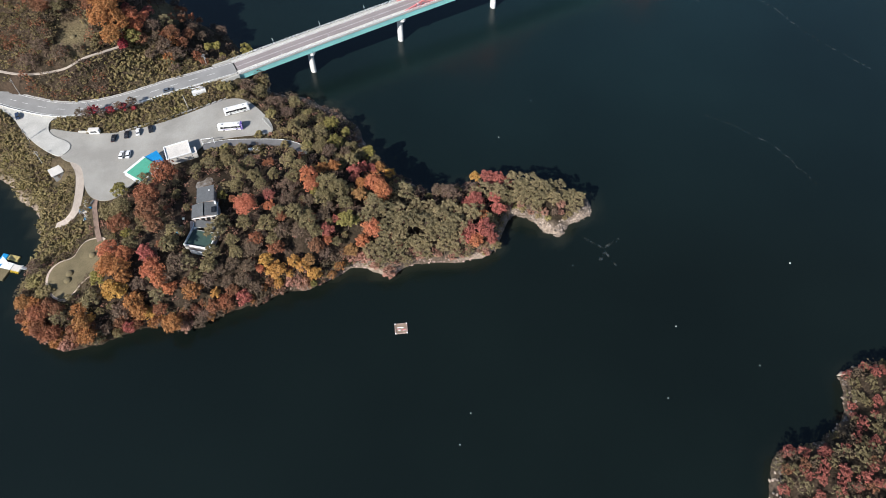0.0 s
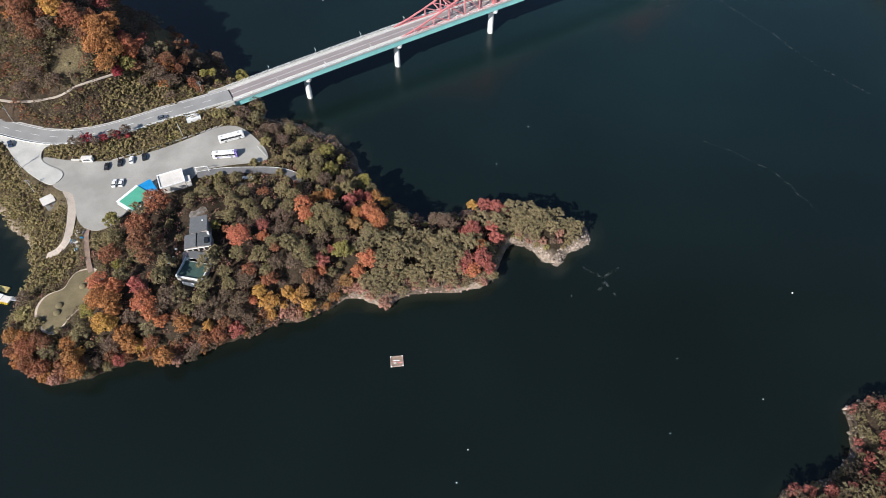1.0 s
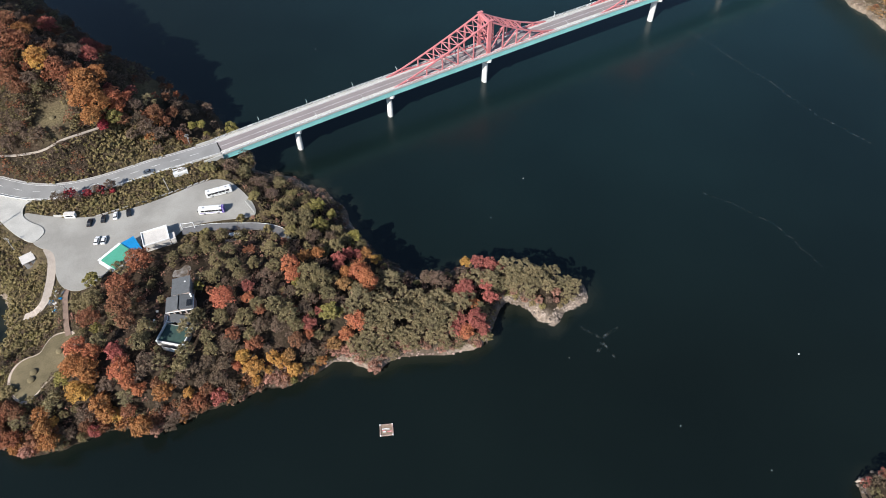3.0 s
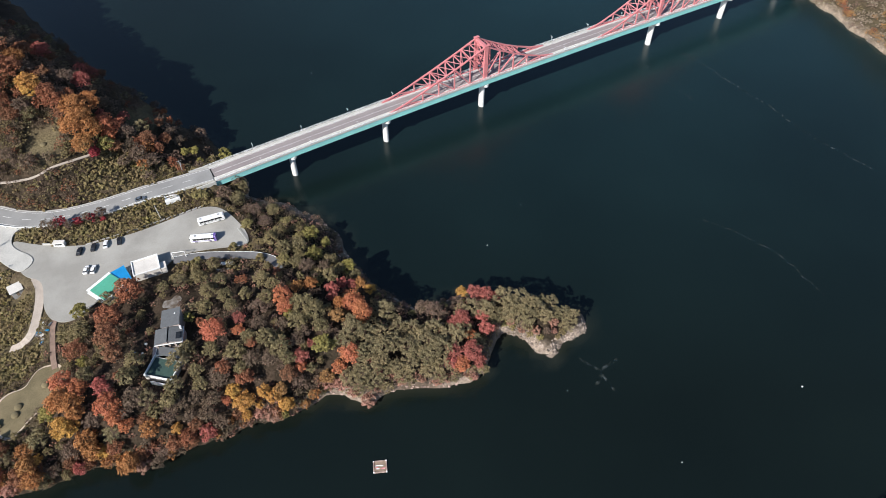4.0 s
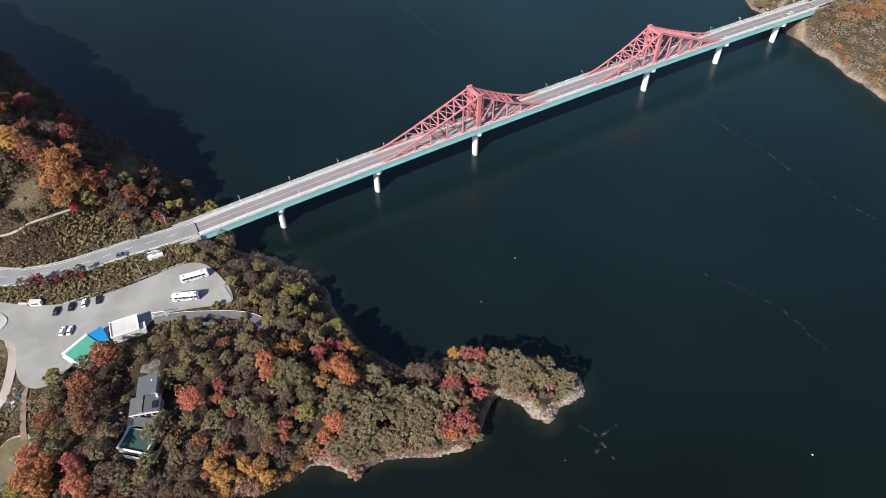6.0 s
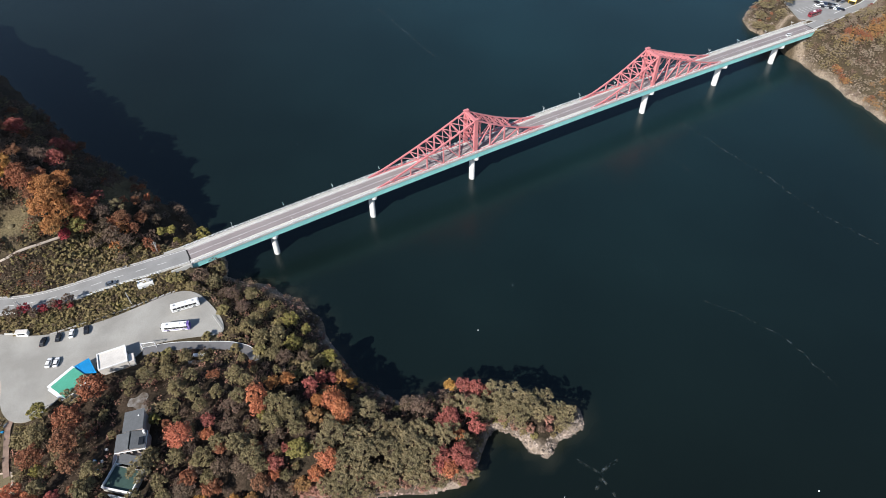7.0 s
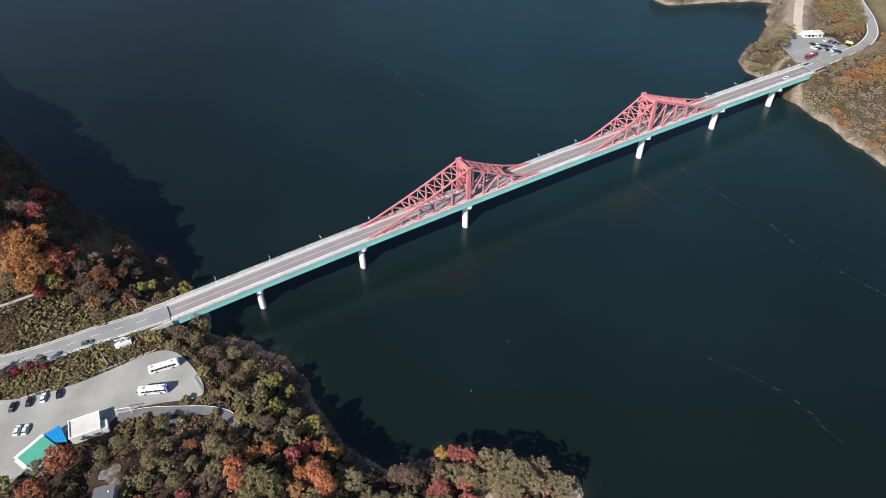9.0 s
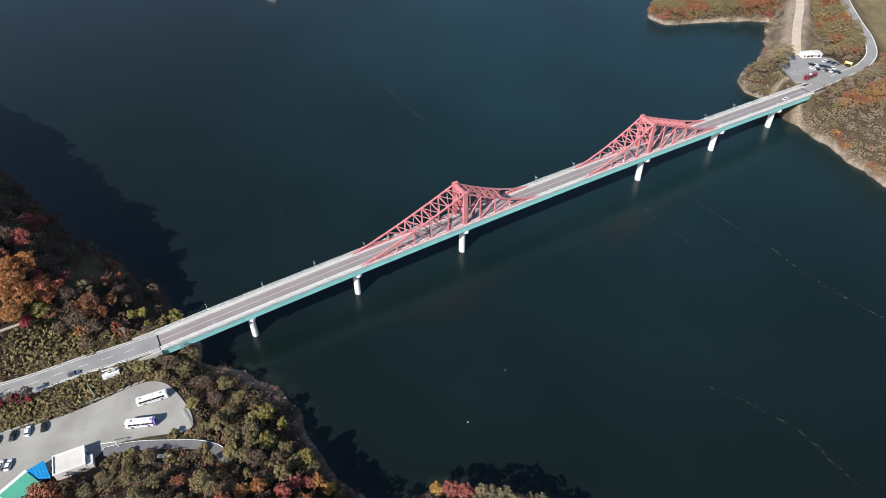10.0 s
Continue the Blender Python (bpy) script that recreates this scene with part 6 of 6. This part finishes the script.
part("sunshade", loft(bmesh.new(), [[(-2.0, -1.0, 2.6), (-2.0, 3.2, 2.6), (-2.0, 3.2, 2.65), (-2.0, -1.0, 2.65)], [(1.8, 0.9, 2.6), (1.8, 1.2, 2.6), (1.8, 1.2, 2.65), (1.8, 0.9, 2.65)]]), WHITE, dock, "white awning")
for x, y in ((-1.6, -0.7), (-1.6, 2.1), (1.6, 1.05)):
    part("awning_post", tube(bmesh.new(), (x, y, 0.6), (x, y, 2.6), 0.05, 0.05, 6), STEEL, dock)
part("gangway", boxed(7.25, 14.5, 0.2, 1.6, 0.55, 0.75, bevel=0.03), STEEL, dock, "grey metal gangway")
for y in (0.2, 1.6):
    part("gangway_rail", boxed(7.25, 14.5, y - 0.04, y + 0.04, 1.5, 1.58), RAIL, dock)
for i in range(4):
    part("float", tube(bmesh.new(), (4 + i, -1.6, 0.1), (4 + i, -1.6, 0.75), 0.35, 0.35, 10), YELLOW, dock)

raft = thing("raft", pose(-17.1, 123.9, 0, 0, 0, 6) @ Matrix.Scale(0.86, 4), "small square floating raft with rust-red frame and white panels", "raft")
for a in ((-2.9, 2.9, -2.6, -2.1), (-2.9, 2.9, 2.1, 2.6), (-2.9, -2.3, -2.09, 2.09), (2.3, 2.9, -2.09, 2.09)):
    part("frame_beam", boxed(*a, -0.1, 0.45, bevel=0.05), MATS["pink_rock"], raft, "weathered reddish timber")
part("deck", boxed(-2.28, 2.28, -2.08, 2.08, 0.05, 0.25), WOOD, raft)
for i in range(9):
    x, y = random.uniform(-1.8, 1.8), random.uniform(-1.6, 1.6)
    part("panel", boxed(x - 0.6, x + 0.6, y - 0.22, y + 0.22, 0.255 + i * 0.012, 0.265 + i * 0.012), WHITE if i % 3 else REDSTEEL, raft)
for x, y in ((-2.6, -2.35), (2.6, -2.35), (-2.6, 2.35), (2.6, 2.35)):
    part("corner_float", tube(bmesh.new(), (x, y, -0.2), (x, y, 0.6), 0.32, 0.3, 10), WHITE, raft)


def buoy_mesh():
    bm = bmesh.new()
    bmesh.ops.create_uvsphere(bm, u_segments=14, v_segments=8, radius=0.32)
    tube(bm, (0, 0, 0.3), (0, 0, 0.5), 0.08, 0.06, 8)
    return bm


first = None
for x, y in ((9.2, 89.6), (5.1, 78.1), (143.2, 154.3), (90.0, 124.7), (118.0, 108.1), (81.2, 95.2), (43.0, 252.7), (26.0, 227.2), (-70.5, 361.5), (53.0, 153.3), (47.0, 170.0)):
    if first is None:
        first = o = part("buoy", buoy_mesh(), WHITE, smooth=True)
    else:
        o = share("buoy", first, Matrix())
    o.matrix_basis = pose(x, y, 0.05) @ Matrix.Diagonal([1.0 if x > 140 else 0.5 if 40 < x < 55 and y < 200 else 0.75] * 3 + [1])
    tagged(o, "small round white buoy floating on the lake", "buoy", "buoys")

# thin broken lines of drifting foam
FOAM = bpy.data.materials.new("foam")
FOAM.use_nodes = True
n, l = FOAM.node_tree.nodes, FOAM.node_tree.links
clear, cover = n.new("ShaderNodeBsdfTransparent"), n.new("ShaderNodeMixShader")
n["Principled BSDF"].inputs["Base Color"].default_value, n["Principled BSDF"].inputs["Roughness"].default_value = (0.30, 0.34, 0.34, 1), 0.8
geo, fleck, thinned = n.new("ShaderNodeNewGeometry"), n.new("ShaderNodeTexNoise"), n.new("ShaderNodeMapRange")
fleck.inputs["Scale"].default_value, fleck.inputs["Detail"].default_value = 0.45, 8
thinned.inputs["From Min"].default_value, thinned.inputs["From Max"].default_value, thinned.inputs["To Max"].default_value = 0.48, 0.75, 0.12
l.new(geo.outputs["Position"], fleck.inputs["Vector"]), l.new(fleck.outputs["Fac"], thinned.inputs["Value"])
l.new(thinned.outputs["Result"], cover.inputs["Fac"]), l.new(clear.outputs["BSDF"], cover.inputs[1])
l.new(n["Principled BSDF"].outputs["BSDF"], cover.inputs[2]), l.new(cover.outputs["Shader"], n["Material Output"].inputs["Surface"])
for course, breadth in (([(150, 379), (156, 373.5), (167, 357), (177, 341), (188, 325), (198, 305), (212, 287), (222, 276)], 0.9), ([(127, 366), (136, 349), (146, 334)], 0.8), ([(-36, 528), (-30, 522), (-9, 485), (4, 464), (13, 452)], 1.0),
                        ([(128, 242), (145, 231), (156, 221), (163, 208), (168, 198)], 0.5), ([(65, 156), (69, 163), (75, 168)], 1.2), ([(251, 597), (257, 594), (262, 597), (263, 604)], 2.6), ([(60, 168), (68, 160), (72, 152)], 0.9)):
    line = glide([(x, y, 0.03) for x, y in course], 2.5)
    line = [p + Vector((random.uniform(-0.7, 0.7), random.uniform(-0.7, 0.7), 0)) for p in line]
    tagged(part("drift_line", ribbon(bmesh.new(), line, breadth / 2, -breadth / 2, 0.0, 0.02), FOAM), "thin broken line of pale foam on the lake", "foam", kind="stuff")

boat = thing("boat", pose(-131.0, 670.5, 0, 0, 0, 155), "white tour boat under way on the lake", "boat")
ring = lambda X, w, z: [(X, -w, z), (X, -w * 0.8, -0.4), (X, w * 0.8, -0.4), (X, w, z)]
part("hull", loft(bmesh.new(), [ring(-7, 2.0, 1.1), ring(-2, 2.4, 1.15), ring(4, 1.9, 1.4), ring(7.5, 0.15, 1.9)]), WHITE, boat)
part("cabin", boxed(-5, 2.5, -1.7, 1.7, 1.1, 3.0, bevel=0.15), WHITE, boat)
part("cabin_window", boxed(-4.5, 2.2, -1.73, 1.73, 1.9, 2.6), GLASS, boat)
part("cabin_roof", boxed(-5.3, 2.9, -1.9, 1.9, 3.01, 3.15, bevel=0.05), WHITE, boat)

# ---- across the bridge ----
cafe = thing("rest_house", pose(276.5, 505.5, FZ, 0, 0, 3), "white rest house with a tented roof by the far car park", "building")
part("wall", boxed(-7, 6.4, -2.2, 3.0, -0.5, 2.6), WHITE, cafe)
for i in range(5):
    part("window", boxed(-6.4 + i * 2.5, -4.6 + i * 2.5, -2.26, -2.2, 0.5, 2.0), GLASS if i % 3 else MATS["pink_rock"], cafe)
part("roof", boxed(-7.3, 6.8, -2.8, 3.4, 2.61, 2.85, bevel=0.05), CREAM, cafe)
bm = bmesh.new()
ring = lambda r, z: [bm.verts.new((-2.6 + 1.6 * r * a, -1.4 + r * b, z)) for a, b in ((-1, -1), (1, -1), (1, 1), (-1, 1))]
rows = [ring(2.7, 2.95), ring(2.5, 3.2), ring(1.1, 3.9), ring(0.2, 5.2)]
for a, c in zip(rows, rows[1:]):
    for i in range(4):
        bm.faces.new((a[i], a[(i + 1) % 4], c[(i + 1) % 4], c[i]))
bm.faces.new(rows[-1])
part("tent_roof", bm, WHITE, cafe, "white peaked canvas roof")
sign = thing("sign_gantry", pose(294.5, 489.5, FZ, 0, 0, -40) @ Matrix.Scale(0.72, 4), "yellow sign frame beside the far car park", "sign")
for x in (-3, 3):
    part("post", boxed(x - 0.2, x + 0.2, -0.2, 0.2, -0.3, 5.5, bevel=0.03), YELLOW, sign)
part("board", boxed(-3.2, 3.2, -0.12, 0.12, 2.9, 5.3, bevel=0.03), YELLOW, sign)
part("panel", boxed(-2.6, 2.6, -0.16, -0.125, 3.3, 4.9), CREAM, sign)
for i in range(6):
    paved("parking_line", ribbon(bmesh.new(), [Vector((256 + i * 2.8, 478 + i * 1.2, FZ)), Vector((253.6 + i * 2.8, 483 + i * 1.2, FZ))], 0.12, -0.12, 0.03, 0.02), LINE, "white painted bay line on the far car park", "road line")

# ---- rocks along the waterline ----
def rock_mesh(seed, r):
    rnd = random.Random(seed)
    bm = bmesh.new()
    bmesh.ops.create_icosphere(bm, subdivisions=2, radius=r)
    off = Vector((rnd.random() * 50, rnd.random() * 50, rnd.random() * 50))
    for v in bm.verts:
        v.co *= 0.7 + 0.7 * noise.noise(v.co / r * 1.3 + off) + 0.25 * noise.noise(v.co / r * 3.1 + off)
        v.co.z = v.co.z * 0.6
    return bm


STONES = [rock_mesh(i, 1.0) for i in range(6)]
STONES = [(np.array([v.co[:] for v in s.verts]), np.array([[v.index for v in f.verts] for f in s.faces])) for s in STONES]


def rubble(name, spots, material, label):
    co, fa, base = [], [], 0
    for x, y, s in spots:
        v, f = STONES[random.randrange(6)]
        a = random.uniform(0, 6.28)
        rot = np.array([[math.cos(a), -math.sin(a), 0], [math.sin(a), math.cos(a), 0], [0, 0, random.uniform(0.6, 1.0)]]) * s
        co.append(v @ rot.T + np.array([x, y, max(ground_z(x, y), -0.3) + 0.1 * s]))
        fa.append(f + base)
        base += len(v)
    me = bpy.data.meshes.new(name)
    me.from_pydata(np.concatenate(co).tolist(), [], np.concatenate(fa).tolist())
    me.materials.append(material)
    return tagged(new(name, me), label, "rocks", kind="stuff")


def bank(x0, x1, y0, y1, count, lo, hi, near=-0.6, far=3.0, keep=lambda x, y: True):
    xs, ys = np.random.uniform(x0, x1, count), np.random.uniform(y0, y1, count)
    d = shore(xs, ys)
    return [(x, y, random.uniform(lo, hi)) for x, y, q in zip(xs, ys, d) if near < q < far and keep(x, y)]


rubble("islet_rocks", bank(28, 68, 168, 196, 2600, 0.2, 0.8, -0.8, 2.6, lambda x, y: y < 183 + (x - 45) * 0.1), ROCK, "pale broken rocks along the islet's shore")
rubble("shore_rocks", bank(-70, 26, 138, 170, 2600, 0.25, 0.7, -0.6, 2.4), PINKROCK, "pinkish rocks along the wooded shore")
rubble("north_shore_rocks", bank(-100, 20, 188, 275, 5000, 0.2, 0.6, -1.0, 5.0), PINKROCK, "brownish rubble along the shaded shore")
rubble("west_shore_rocks", bank(-215, -150, 110, 215, 2600, 0.2, 0.6, -0.6, 2.0), ROCK, "small pale stones along the inlet")
rubble("far_shore_rocks", bank(195, 300, 350, 660, 13000, 0.25, 0.95, -0.8, 5.0), ROCK, "pale stones along the far shore")
rubble("cape_rocks", bank(104, 160, 50, 112, 1100, 0.3, 0.9, -0.8, 2.4), ROCK, "grey boulders along the wooded cape")
for i, (x, y, sx, sy, sz) in enumerate(((147.5, 104.2, 3.0, 0.9, 1.6), (149.5, 102.0, 3.6, 0.8, 2.0), (148.3, 99.8, 2.6, 0.8, 1.5))):
    r = tagged(part("boulder", rock_mesh(40 + i, 1.0), ROCK), "pale layered boulder at the water's edge", "boulder", "layered boulders")
    r.matrix_basis = pose(x, y, 1.2, 0, 0, 8) @ Matrix.Diagonal((sx, sy, sz, 1))
